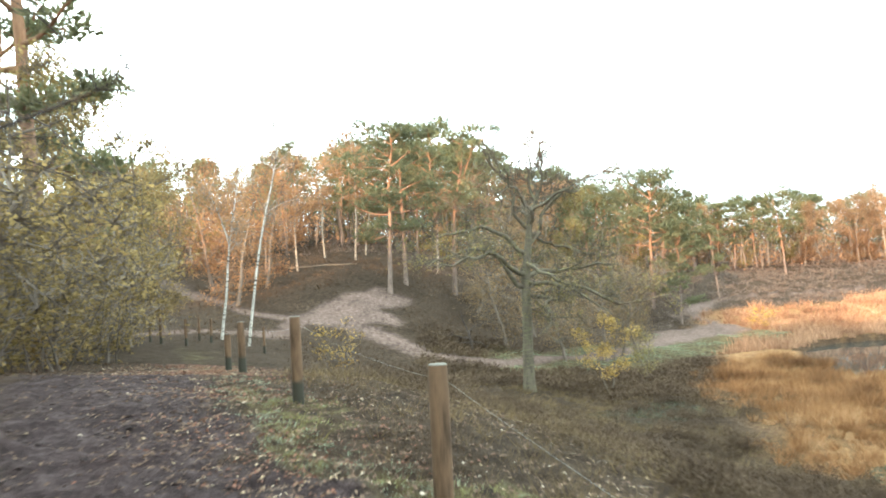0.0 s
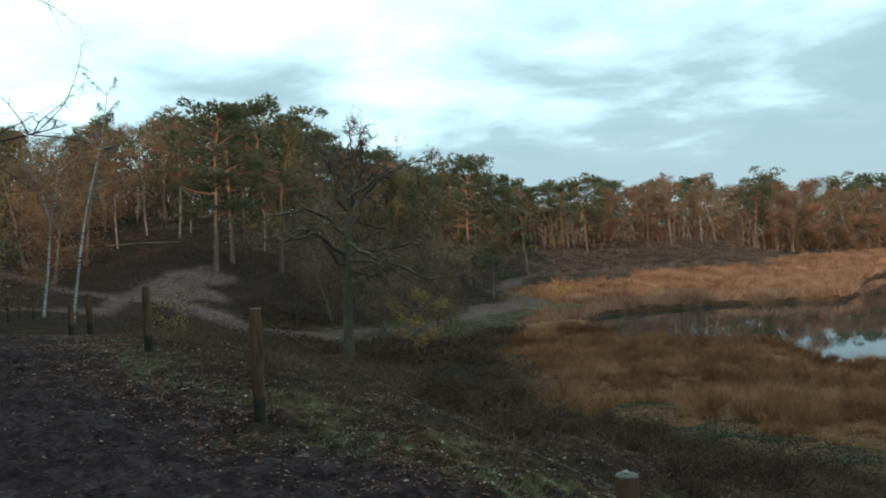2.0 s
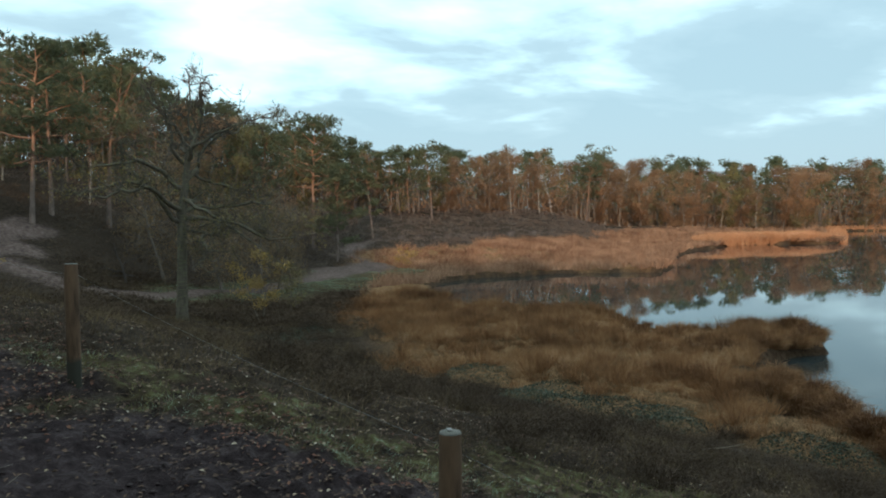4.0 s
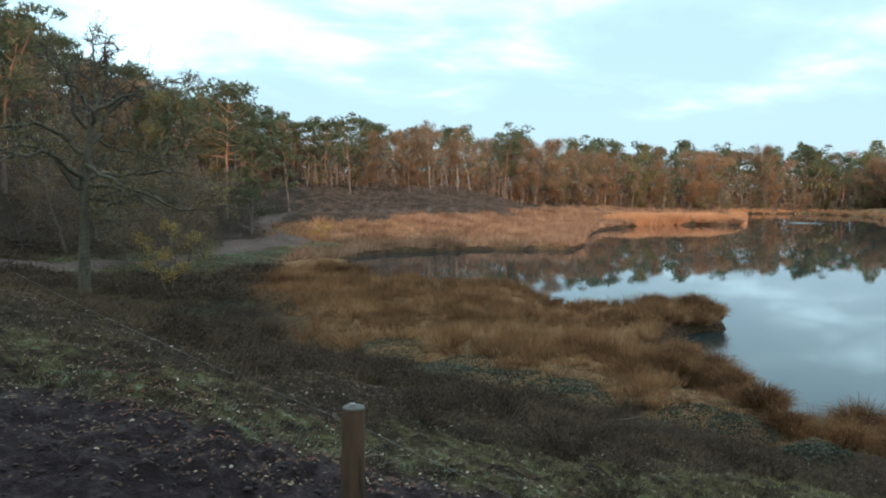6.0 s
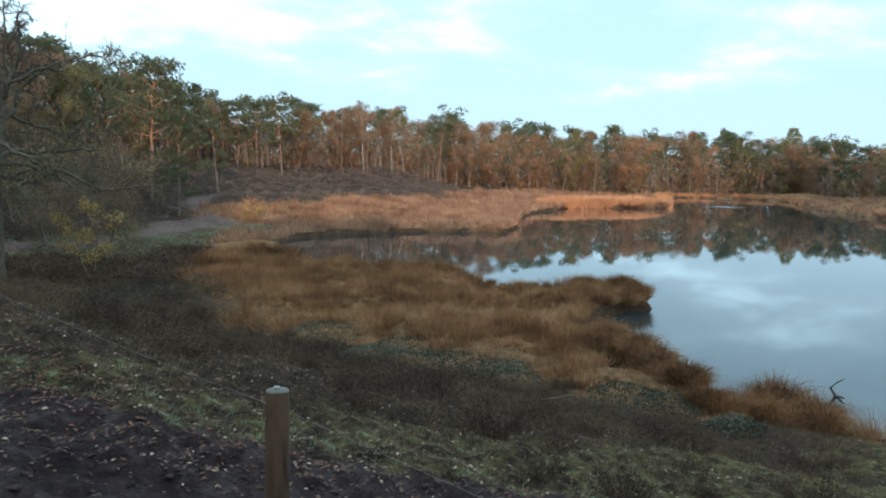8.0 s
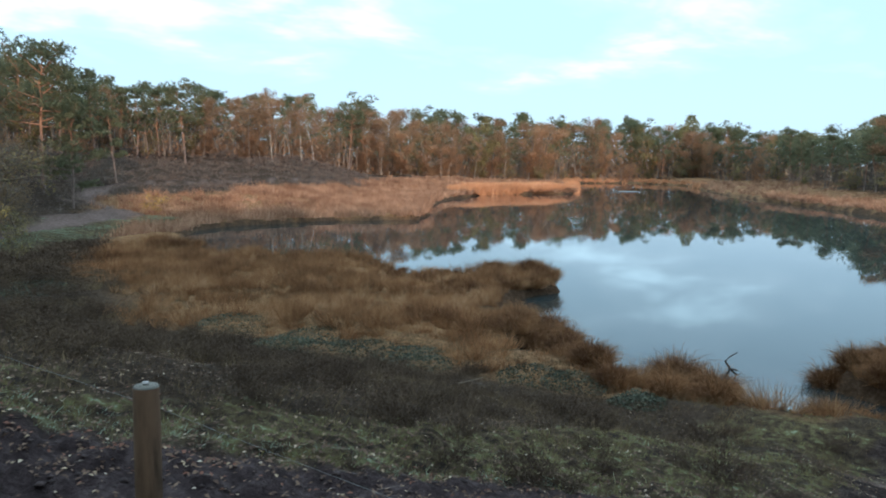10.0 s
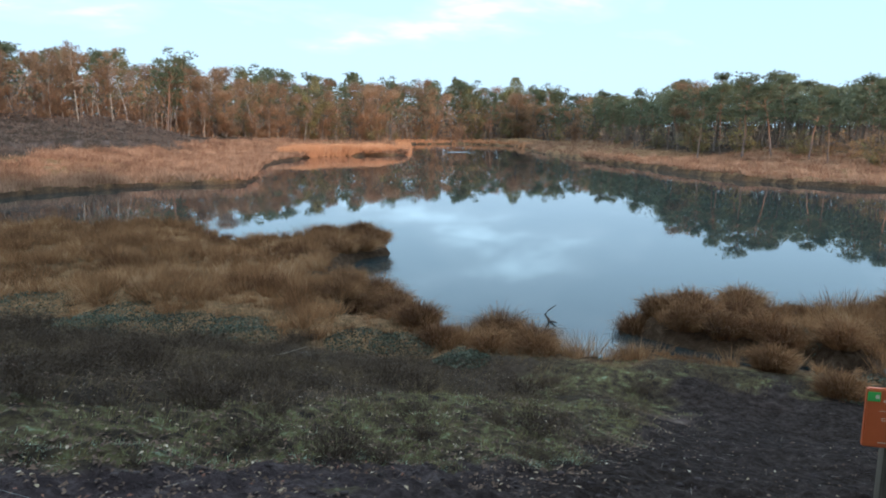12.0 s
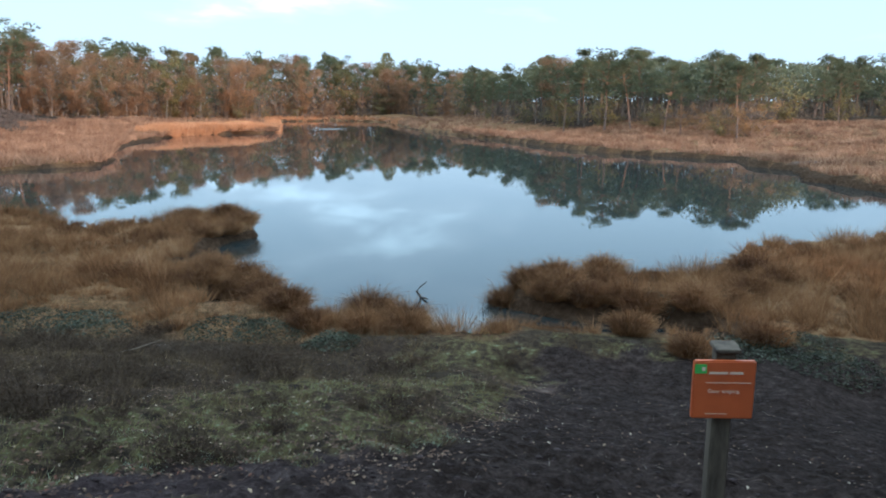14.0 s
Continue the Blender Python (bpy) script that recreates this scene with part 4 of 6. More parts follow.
def leaning_birch(seed, x, y, tall, drift, fork=False, crown=None):
    """Slim white birch whose trunk leans; thin hanging twigs."""
    rng = np.random.RandomState(seed)
    wood, leaf = Shape(), Shape()
    t = np.linspace(0, 1, 10)
    trunk = np.stack([drift * t ** 1.2 * tall + 0.05 * np.sin(t * 9 + seed), 0.03 * tall * t * np.sin(t * 4), t * tall - 0.2 * (t == 0)], 1)
    wood.tube(trunk, np.linspace(0.058, 0.013, 10), 8)
    stems = [trunk]
    if fork:
        f = bent_line(rng, trunk[5], (-0.28, 0.05, 1), tall * 0.42, 6, 0.05, 0.03)
        wood.tube(f, np.linspace(0.042, 0.012, 7), 6)
        stems.append(f)
    tips = []
    for st in stems:
        for k in range(13):
            w = rng.uniform(0.42, 1.0)
            p = np.array([np.interp(w, np.linspace(0, 1, len(st)), st[:, i]) for i in range(3)])
            a = rng.uniform(0, 6.283)
            ln = tall * rng.uniform(0.09, 0.2)
            line = bent_line(rng, p, (math.cos(a), math.sin(a), 0.9), ln, 5, 0.12, -0.03)
            wood.tube(line, np.linspace(0.018, 0.004, 6), 4)
            tips += list(line[2:])
    tips = np.array(tips)
    n = 900
    c = tips[rng.randint(len(tips), size=n)]
    twig = Shape()
    twig.slivers(c, c + (unit(rng, n) * 0.7 + np.array([0, 0, -0.5])) * rng.uniform(0.2, 0.6, (n, 1)), 0.012, rng)
    meshes = [("trunk", wood.mesh("trunk", BIRCH_BARK, True)), ("twig_spray", twig.mesh("twig_spray", TWIGS))]
    if crown:
        n = 1500
        c = tips[rng.randint(len(tips), size=n)] + unit(rng, n) * rng.uniform(0, 0.7, (n, 1))
        leaf.slivers(c, c + unit(rng, n) * 0.12, 0.06, rng)
        meshes.append(("foliage", leaf.mesh("foliage", crown)))
    return set_at(thing("birch_tree", meshes, "slim leaning birch with white, black-flecked bark", "birch tree", "leaning birches"), x, y)


def overhanging_tree():
    """Tree beside the path of which only the far-reaching dark limbs and fine hanging twigs come into view."""
    rng = np.random.RandomState(23)
    wood, twig, leaf = Shape(), Shape(), Shape()
    trunk = np.array([(0, 0, -0.2), (0.05, 0.1, 1.5), (0.1, 0.2, 3.2), (0.1, 0.35, 5.0), (0.2, 0.5, 7.0), (0.3, 0.6, 9.0)])
    wood.tube(trunk, [0.24, 0.19, 0.16, 0.13, 0.09, 0.05], 8)
    tips = []
    reach = [((0.1, 0.25, 2.0), (1, -0.48, 0.12), 3.8), ((0.1, 0.3, 2.3), (1, -0.46, 0.28), 4.1), ((0.1, 0.3, 2.45), (1, -0.48, 0.42), 3.6), ((0.15, 0.35, 2.7), (0.8, -0.6, 0.7), 3.2),
             ((0.15, 0.4, 3.6), (0.9, -0.2, 0.9), 3.0), ((0.15, 0.4, 4.4), (0.9, 0.1, 1.0), 2.6), ((0.1, 0.3, 3.4), (0.3, 1, 0.6), 3.0), ((0.1, 0.3, 2.7), (-0.8, 0.5, 0.6), 3.0), ((0.15, 0.4, 5.4), (0.4, -0.8, 0.8), 2.6)]
    for p, d, ln in reach:
        line = bent_line(rng, p, d, ln * 1.06, 9, 0.06, 0.012)
        wood.tube(line, np.linspace(0.03, 0.004, 10), 6)
        for k in range(24):
            w = rng.uniform(0.3, 1.0)
            q0 = np.array([np.interp(w, np.linspace(0, 1, 10), line[:, i]) for i in range(3)])
            sd = (line[-1] - line[0]) / ln + unit(rng, 1)[0] * 0.8 + np.array([0, 0, 0.25])
            sub = bent_line(rng, q0, sd, rng.uniform(0.5, 1.4), 5, 0.16, -0.05)
            wood.tube(sub, np.linspace(0.0065, 0.0018, 6), 3)
            tips += list(sub[1:])
    tips = np.array(tips)
    n = 7000
    c = tips[rng.randint(len(tips), size=n)]
    twig.slivers(c, c + (unit(rng, n) * 0.8 + np.array([0.3, 0, -0.2])) * rng.uniform(0.08, 0.32, (n, 1)), 0.004, rng)
    e = thing("birch_tree", [("trunk", wood.mesh("trunk", DARK_BARK, True)), ("twig_spray", twig.mesh("twig_spray", DARK_BARK))], "dark bare tree with long limbs overhanging the path", "tree")
    return set_at(e, -5.75, 8.2)


def sapling(name, seed, x, y, tall, spread, leaves, mat, label, size=0.1):
    e = thing(name, list(zip(("stem", "foliage"), broadleaf_meshes(seed, tall, 0.7, spread, leaves, size, BROWN_BARK, mat, 160, stems=2))), label, "shrub")
    return set_at(e, x, y)


def spruce(x, y, tall):
    """Conical spruce whose tip stands over the far wood."""
    rng = np.random.RandomState(77)
    wood, leaf = Shape(), Shape()
    wood.tube([(0, 0, -0.2), (0, 0, tall * 0.5), (0.05, 0, tall)], [0.24, 0.14, 0.03], 6)
    for k in range(26):
        u = 0.12 + 0.86 * k / 26
        for j in range(6):
            a = j * 1.05 + k * 0.7
            ln = min((1 - u) * tall * 0.62, 3.2) + 0.25
            tip = np.array([math.cos(a) * ln, math.sin(a) * ln, u * tall - 0.15 * ln])
            root = np.array([0, 0, u * tall])
            n = 24
            f = rng.uniform(0.2, 1, (n, 1))
            c = root + (tip - root) * f
            leaf.slivers(c, c + (tip - root) / ln * 0.5 + unit(rng, n) * 0.7, 0.3, rng)
    e = thing("spruce_tree", [("trunk", wood.mesh("trunk", BROWN_BARK, True)), ("crown", leaf.mesh("crown", NEEDLES))], "tall conical spruce rising over the far wood", "spruce tree")
    return set_at(e, x, y)


def make_single_trees():
    spruce(*at_bearing(60.0, 252), 20.6)
    crooked_oak()
    leaning_birch(31, *at_bearing(-17.6, 32), 6.6, 0.14, True, RUSSET)
    leaning_birch(32, *at_bearing(-15.9, 31), 8.6, 0.2)
    leaning_birch(33, *at_bearing(-30.6, 19), 7.0, 0.02)
    overhanging_tree()
    pine = "lone Scots pine with orange upper trunk on the heath"

    def lone(seed, bearing, d, tall, crown, spread, pads, cards, label=pine):
        e = thing("pine_tree", list(zip(("trunk", "crown"), pine_meshes(seed, tall, crown, spread, int(pads * 0.28), int(cards * 0.78), 0.28, 0.05, 8, flat=0.5, pads=4, clump=0.86))), label, "pine tree")
        return set_at(e, *at_bearing(bearing, d))
    lone(201, -6.0, 51, 11.2, 0.68, 3.6, 74, 120, "tall Scots pine on the sandy spur above the oak")
    lone(202, -4.8, 54, 11.0, 0.62, 3.4, 64, 120, "tall Scots pine on the sandy spur above the oak")
    lone(203, -1.2, 58, 12.4, 0.5, 3.0, 50, 110)
    lone(204, 13.2, 71, 11.8, 0.52, 4.4, 84, 150, "broad dark pine with wind-swept crown beside the heath path")
    lone(205, 15.0, 68, 8.2, 0.78, 3.0, 70, 130, "low bushy pine with a dark rounded crown")
    lone(206, 17.8, 80, 7.4, 0.7, 1.7, 30, 80, "slim young pine above the moor grass")
    lone(207, -26.8, 22, 15.5, 0.72, 2.9, 70, 110, "tall pine with sparse layered boughs beside the path")
    lone(208, -30.5, 25, 15.0, 0.7, 3.0, 60, 100, "tall pine with sparse layered boughs beside the path")
    sapling("oak_sapling", 211, 5.6, 34.2, 3.6, 1.1, 2200, GOLDEN, "young oak with golden autumn leaves", 0.08)
    sapling("oak_sapling", 212, 7.6, 37.5, 2.6, 0.9, 900, OLIVE, "young oak with thin olive leaves", 0.08)
    sapling("bog_myrtle_shrub", 213, *at_bearing(20.2, 70), 1.7, 1.2, 420, GOLDEN, "low yellow shrub at the edge of the moor grass", 0.16)
    sapling("shrub", 214, -3.1, 17.5, 1.5, 0.5, 420, GOLDEN, "small yellow-leaved shrub behind the fence", 0.05)
    sapling("bare_sapling", 215, 27.3, 27.2, 1.5, 0.5, 12, TWIGS, "bare little sapling in the moor grass", 0.05)


make_single_trees()


# ---- thicket inside the wood, and the wood behind the path ----
def make_thicket():
    """The inner wood: countless thin stems, twigs and brown leaves behind the wood's edge."""
    rng = np.random.RandomState(7)
    b = rng.uniform(-36, 110, 30000)
    edge_b = [-36, -25, -18, -10, -3, 3, 10, 16, 22, 28, 33, 38, 46, 53, 60, 65, 69, 73, 80, 86, 92, 98, 110]
    edge_d = [45, 52, 58, 66, 70, 74, 86, 102, 108, 120, 140, 155, 190, 215, 235, 205, 155, 116, 106, 94, 130, 140, 150]
    d = np.interp(b, edge_b, edge_d) + rng.uniform(0, 1, b.size) ** 0.9 * 34 + 9.0 * (b > 66)
    x, y = d * np.sin(np.radians(b)), d * np.cos(np.radians(b))
    keep = inland(x, y) > 4
    x, y, d, b = x[keep], y[keep], d[keep], b[keep]
    z = height(x, y)
    g = np.stack([x, y, z], 1)
    sky_b = [-34, -20, -14, -10, -7, -4, -1, 3, 8, 14, 18, 27, 35, 38, 46, 58, 63, 69, 72, 75, 79, 81, 84, 88, 95, 110]
    sky_e = [9.0, 9.0, 10.6, 11.6, 10.8, 12.2, 11.4, 9.4, 7.6, 6.2, 5.5, 5.0, 4.5, 3.7, 3.3, 3.0, 2.5, 2.1, 3.0, 3.1, 3.4, 2.8, 3.1, 2.8, 2.4, 2.2]
    roof = np.clip(WATER_TO_EYE + d * np.tan(np.radians(np.interp(b, sky_b, sky_e))) - z, 2.5, 30) * 0.8
    stems = Shape()
    k = rng.permutation(len(g))[:1700]
    hh = rng.uniform(0.4, 0.95, len(k)) * roof[k]
    top = g[k] + np.stack([rng.normal(size=len(k)) * 0.6, rng.normal(size=len(k)) * 0.6, hh], 1)
    stems.blades(g[k], top, 0.1 + d[k] * 0.0011, rng)
    stems.blades(g[k] + 0.02, top + 0.05, 0.1 + d[k] * 0.0011, rng)
    tagged(new("woodland_stems", stems.mesh("woodland_stems", BROWN_BARK)), "countless thin brown stems inside the wood", "woods", kind="stuff")
    # the greenery's needles carry the inner wood's shade in their base colour
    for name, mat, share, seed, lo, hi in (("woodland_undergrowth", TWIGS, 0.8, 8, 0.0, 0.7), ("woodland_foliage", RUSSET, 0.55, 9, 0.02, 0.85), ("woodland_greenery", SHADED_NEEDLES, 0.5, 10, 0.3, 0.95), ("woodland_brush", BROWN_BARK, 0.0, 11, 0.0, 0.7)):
        r = np.random.RandomState(seed)
        sh = Shape()
        sel = r.permutation(len(g))[:int(len(g) * share)]
        if mat is RUSSET:
            sel = sel[(b[sel] < 66) | (r.uniform(0, 1, len(sel)) < 0.06)]
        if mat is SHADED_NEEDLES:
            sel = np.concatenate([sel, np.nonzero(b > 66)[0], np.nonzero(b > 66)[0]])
        if mat is TWIGS:
            sel = sel[(b[sel] > 8) & (b[sel] < 66)]
        if mat is BROWN_BARK:
            sel = np.nonzero((b < 26) | (b > 66))[0]
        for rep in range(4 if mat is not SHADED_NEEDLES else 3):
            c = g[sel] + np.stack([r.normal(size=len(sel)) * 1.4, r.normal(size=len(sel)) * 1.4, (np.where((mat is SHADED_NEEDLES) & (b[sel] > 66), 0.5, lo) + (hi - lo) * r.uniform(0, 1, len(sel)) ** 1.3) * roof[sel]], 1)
            s = (0.16 + d[sel] * 0.002) * r.uniform(0.6, 1.4, len(sel))
            dirs = unit(r, len(sel)) + np.array([0, 0, 0.3])
            sh.slivers(c, c + dirs * s[:, None], s * (0.22 if mat in (TWIGS, BROWN_BARK) else 0.5), r)
        # deeper in, dense sprays close the view
        sel = r.permutation(len(g))[:19000]
        if mat is RUSSET:
            sel = sel[(b[sel] < 66) | (r.uniform(0, 1, len(sel)) < 0.06)]
        if mat is TWIGS:
            sel = sel[(b[sel] > 8) & (b[sel] < 66)]
        if mat is BROWN_BARK:
            sel = np.nonzero((b < 26) | (b > 66))[0][:12000]
        deep = g[sel] * (1 + (10 + r.uniform(0, 32, len(sel))) / d[sel])[:, None]
        deep[:, 2] = height(deep[:, 0], deep[:, 1]) + (lo + (min(hi, 0.85) - lo) * r.uniform(0, 1, len(sel))) * roof[sel]
        s = (0.3 + d[sel] * 0.004) * r.uniform(0.6, 1.4, len(sel))
        sh.slivers(deep, deep + unit(r, len(sel)) * s[:, None], s * 0.6, r)
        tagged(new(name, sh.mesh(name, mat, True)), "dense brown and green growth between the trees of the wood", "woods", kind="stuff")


make_thicket()
# ---- grasses, heather and fallen leaves ----
BRAMBLES = [(10.0, 17.6, 1.0), (10.9, 17.9, 1.1), (10.7, 16.2, 1.2), (11.6, 16.0, 1.1), (12.1, 14.8, 1.0), (11.4, 13.4, 0.9), (12.8, 11.0, 0.9), (13.3, 10.2, 0.8), (12.9, 8.3, 0.6), (9.8, 20.4, 1.2),
            (5.0, 27.5, 1.6), (6.6, 29.5, 1.4), (19.4, 3.0, 0.8), (16.4, 0.9, 1.0), (15.9, -0.9, 0.9), (17.0, -0.2, 1.0)]


def bramble_free(x, y):
    """True where no bramble grows, nor just before one on the path's side."""
    free = np.ones(np.shape(x), bool)
    for x0, y0, w in BRAMBLES[:10]:
        r = math.hypot(x0, y0)
        for k in (0.0, 0.6):
            free &= np.hypot(x - x0 * (1 - k / r), y - y0 * (1 - k / r)) > w * 0.85
    return free


def scatter(rng, x0, x1, y0, y1, n):
    return rng.uniform(x0, x1, n), rng.uniform(y0, y1, n)


def tufts(name, label, mat, xs, ys, zs, hgt, blades, width, lean, rng, category="grass", spread=0.16, push=None):
    sh = Shape()
    n = len(xs)
    c = np.repeat(np.stack([xs, ys, zs - 0.03], 1), blades, 0)
    h = np.repeat(hgt, blades) * rng.uniform(0.45, 1.15, n * blades)
    a = rng.uniform(0, 6.283, n * blades)
    o = np.stack([np.cos(a), np.sin(a), np.zeros(n * blades)], 1)
    base = c + o * (rng.uniform(0, 1, (n * blades, 1)) * spread)
    tip = base + o * (h * lean * rng.uniform(0.2, 1.3, n * blades))[:, None] + np.array([0, 0, 1.0]) * h[:, None]
    tip[:, :2] += rng.normal(size=(n * blades, 2)) * (h * 0.22)[:, None]
    if push is not None:
        tip[:, :2] += np.repeat(push, blades, 0) * h[:, None]
    sh.slivers(base, tip, np.repeat(np.broadcast_to(width, (n,)), blades), rng)
    return tagged(new(name, sh.mesh(name, mat)), label, category, kind="stuff")


def make_moor_grass():
    label = "tawny tussocks of purple moor grass along the shore"
    rng = np.random.RandomState(301)
    # near points of land, dense
    x, y = scatter(rng, 5, 34, -8, 52, 16000)
    zn = zone(x, y)
    keep = (zn["moor"] > rng.uniform(0.1, 0.9, x.size)) & (zn["s"] > np.where((x > 17.3) & (y < 9), 0.2, 0.16)) & (zn["soil"] < 0.3) & (zn["sand"] < 0.3) & (np.hypot(x, y) < 48) & bramble_free(x, y)
    x, y, z, s = x[keep], y[keep], zn["z"][keep], zn["s"][keep]
    far_in, ox, oy, own = cells(x, y, 1.05, 43)
    big = (0.3 + 0.62 * own) * np.clip(1.15 - 1.1 * far_in, 0.2, 1.0) * (0.75 + 0.5 * grain(x, y, 4.0, 41, 2)) - 0.1 * ((x < 18.5) & (y < 17)) + rng.uniform(-0.05, 0.1, x.size)
    dist = np.hypot(x, y)
    tufts("moor_grass_near", label, MOOR_GRASS, x, y, z, np.clip(big, 0.12, 0.68), 42, 0.007 + dist * 0.0004, 0.55, rng, push=np.stack([ox, oy], 1) * 0.9)
    # wide marsh on the north bank and the east bank
    x = np.concatenate([rng.uniform(14, 112, 20000), rng.uniform(45, 185, 7000), rng.uniform(44, 112, 14000)])
    y = np.concatenate([rng.uniform(50, 115, 20000), rng.uniform(-30, 135, 7000), rng.uniform(-25, 60, 14000)])
    zn = zone(x, y)
    keep = (zn["moor"] > rng.uniform(0.2, 0.8, x.size)) & (zn["s"] > np.where((x > 40) & (y < 40), 0.8, 0.1)) & (zn["s"] < 42) & (zn["sand"] < 0.3) & (np.hypot(x, y) > 46)
    x, y, z, s = x[keep], y[keep], zn["z"][keep], zn["s"][keep]
    far_in, ox, oy, own = cells(x, y, 2.2, 44)
    big = (0.35 + 0.55 * own) * np.clip(1.2 - 1.0 * far_in, 0.3, 1.0) + 0.2 * grain(x, y, 5.0, 42, 2) + 0.22 * (s < 2.2) + rng.uniform(-0.08, 0.12, x.size)
    big = big * np.where((x > 40) & (y < 40), 0.72, 1.0)
    tufts("moor_grass_marsh", label, BLEACHED, x, y, z, np.clip(big, 0.18, 1.1), 14, 0.025 + np.hypot(x, y) * 0.0006, 0.55, rng, spread=0.4, push=np.stack([ox, oy], 1) * 0.5)


def make_reeds():
    """Tall reed bed on the narrow spit, and a thin fringe of it along the far shore."""
    rng = np.random.RandomState(305)
    mat = leafy("reed_straw", [(0.24, 0.112, 0.054), (0.37, 0.178, 0.085), (0.47, 0.238, 0.12), (0.56, 0.315, 0.175)], 0.8, 0.25, 0.3, patch=0.8)
    spit = np.array([(84, 89.5), (90, 90), (98, 89), (105, 87.2), (109.5, 86.8)], float)
    x, y = scatter(rng, 74, 112, 80, 100, 9000)
    s = inland(x, y)
    keep = (line_distance(x, y, spit) < 2.6) & (s > -0.35)
    x, y, s = x[keep], y[keep], s[keep]
    tall = (1.25 + 0.55 * grain(x, y, 2.5, 45)) * (0.8 + 0.2 * smooth(80, 90, x)) * (1 - 0.6 * smooth(102, 111, x))
    tufts("reed_bed", "tall dry reeds glowing orange in the low sun on the spit", mat, x, y, np.maximum(height(x, y), 0.0), tall, 16, 0.07, 0.12, rng, "reeds", 0.35)
    x, y = scatter(rng, 115, 195, 85, 140, 16000)
    s = inland(x, y)
    keep = (s > -0.1) & (s < 2.5) & (grain(x, y, 5.0, 46) > 0.42)
    x, y = x[keep], y[keep]
    tufts("reed_fringe", "thin fringe of dry reeds along the far shore", mat, x, y, np.maximum(height(x, y), 0.0), rng.uniform(0.6, 1.2, x.size), 12, 0.1, 0.15, rng, "reeds", 0.4)


def mounds(name, label, xs, ys, zs, wide, tall, count, size, rng, mat):
    """Low rounded cushions of heather: short twigs set in all directions over a dome."""
    n = len(xs)
    m = n * count
    a, u = rng.uniform(0, 6.283, m), rng.uniform(0, 1, m) ** 0.6
    k = np.repeat(rng.uniform(0.6, 1.5, n), count) * wide
    h = np.repeat(tall, count)
    o = np.stack([np.cos(a) * u * k, np.sin(a) * u * k, h * (1 - u ** 2) * rng.uniform(0.25, 1.0, m)], 1)
    base = np.repeat(np.stack([xs, ys, zs - 0.02], 1), count, 0) + o
    d = unit(rng, m) * 0.8 + np.stack([np.cos(a) * u, np.sin(a) * u, np.full(m, 0.4)], 1)
    s = np.repeat(size, count) * rng.uniform(0.6, 1.4, m)
    sh = Shape()
    sh.slivers(base, base + d * s[:, None], s * 0.34, rng)
    return tagged(new(name, sh.mesh(name, mat)), label, "heath", kind="stuff")


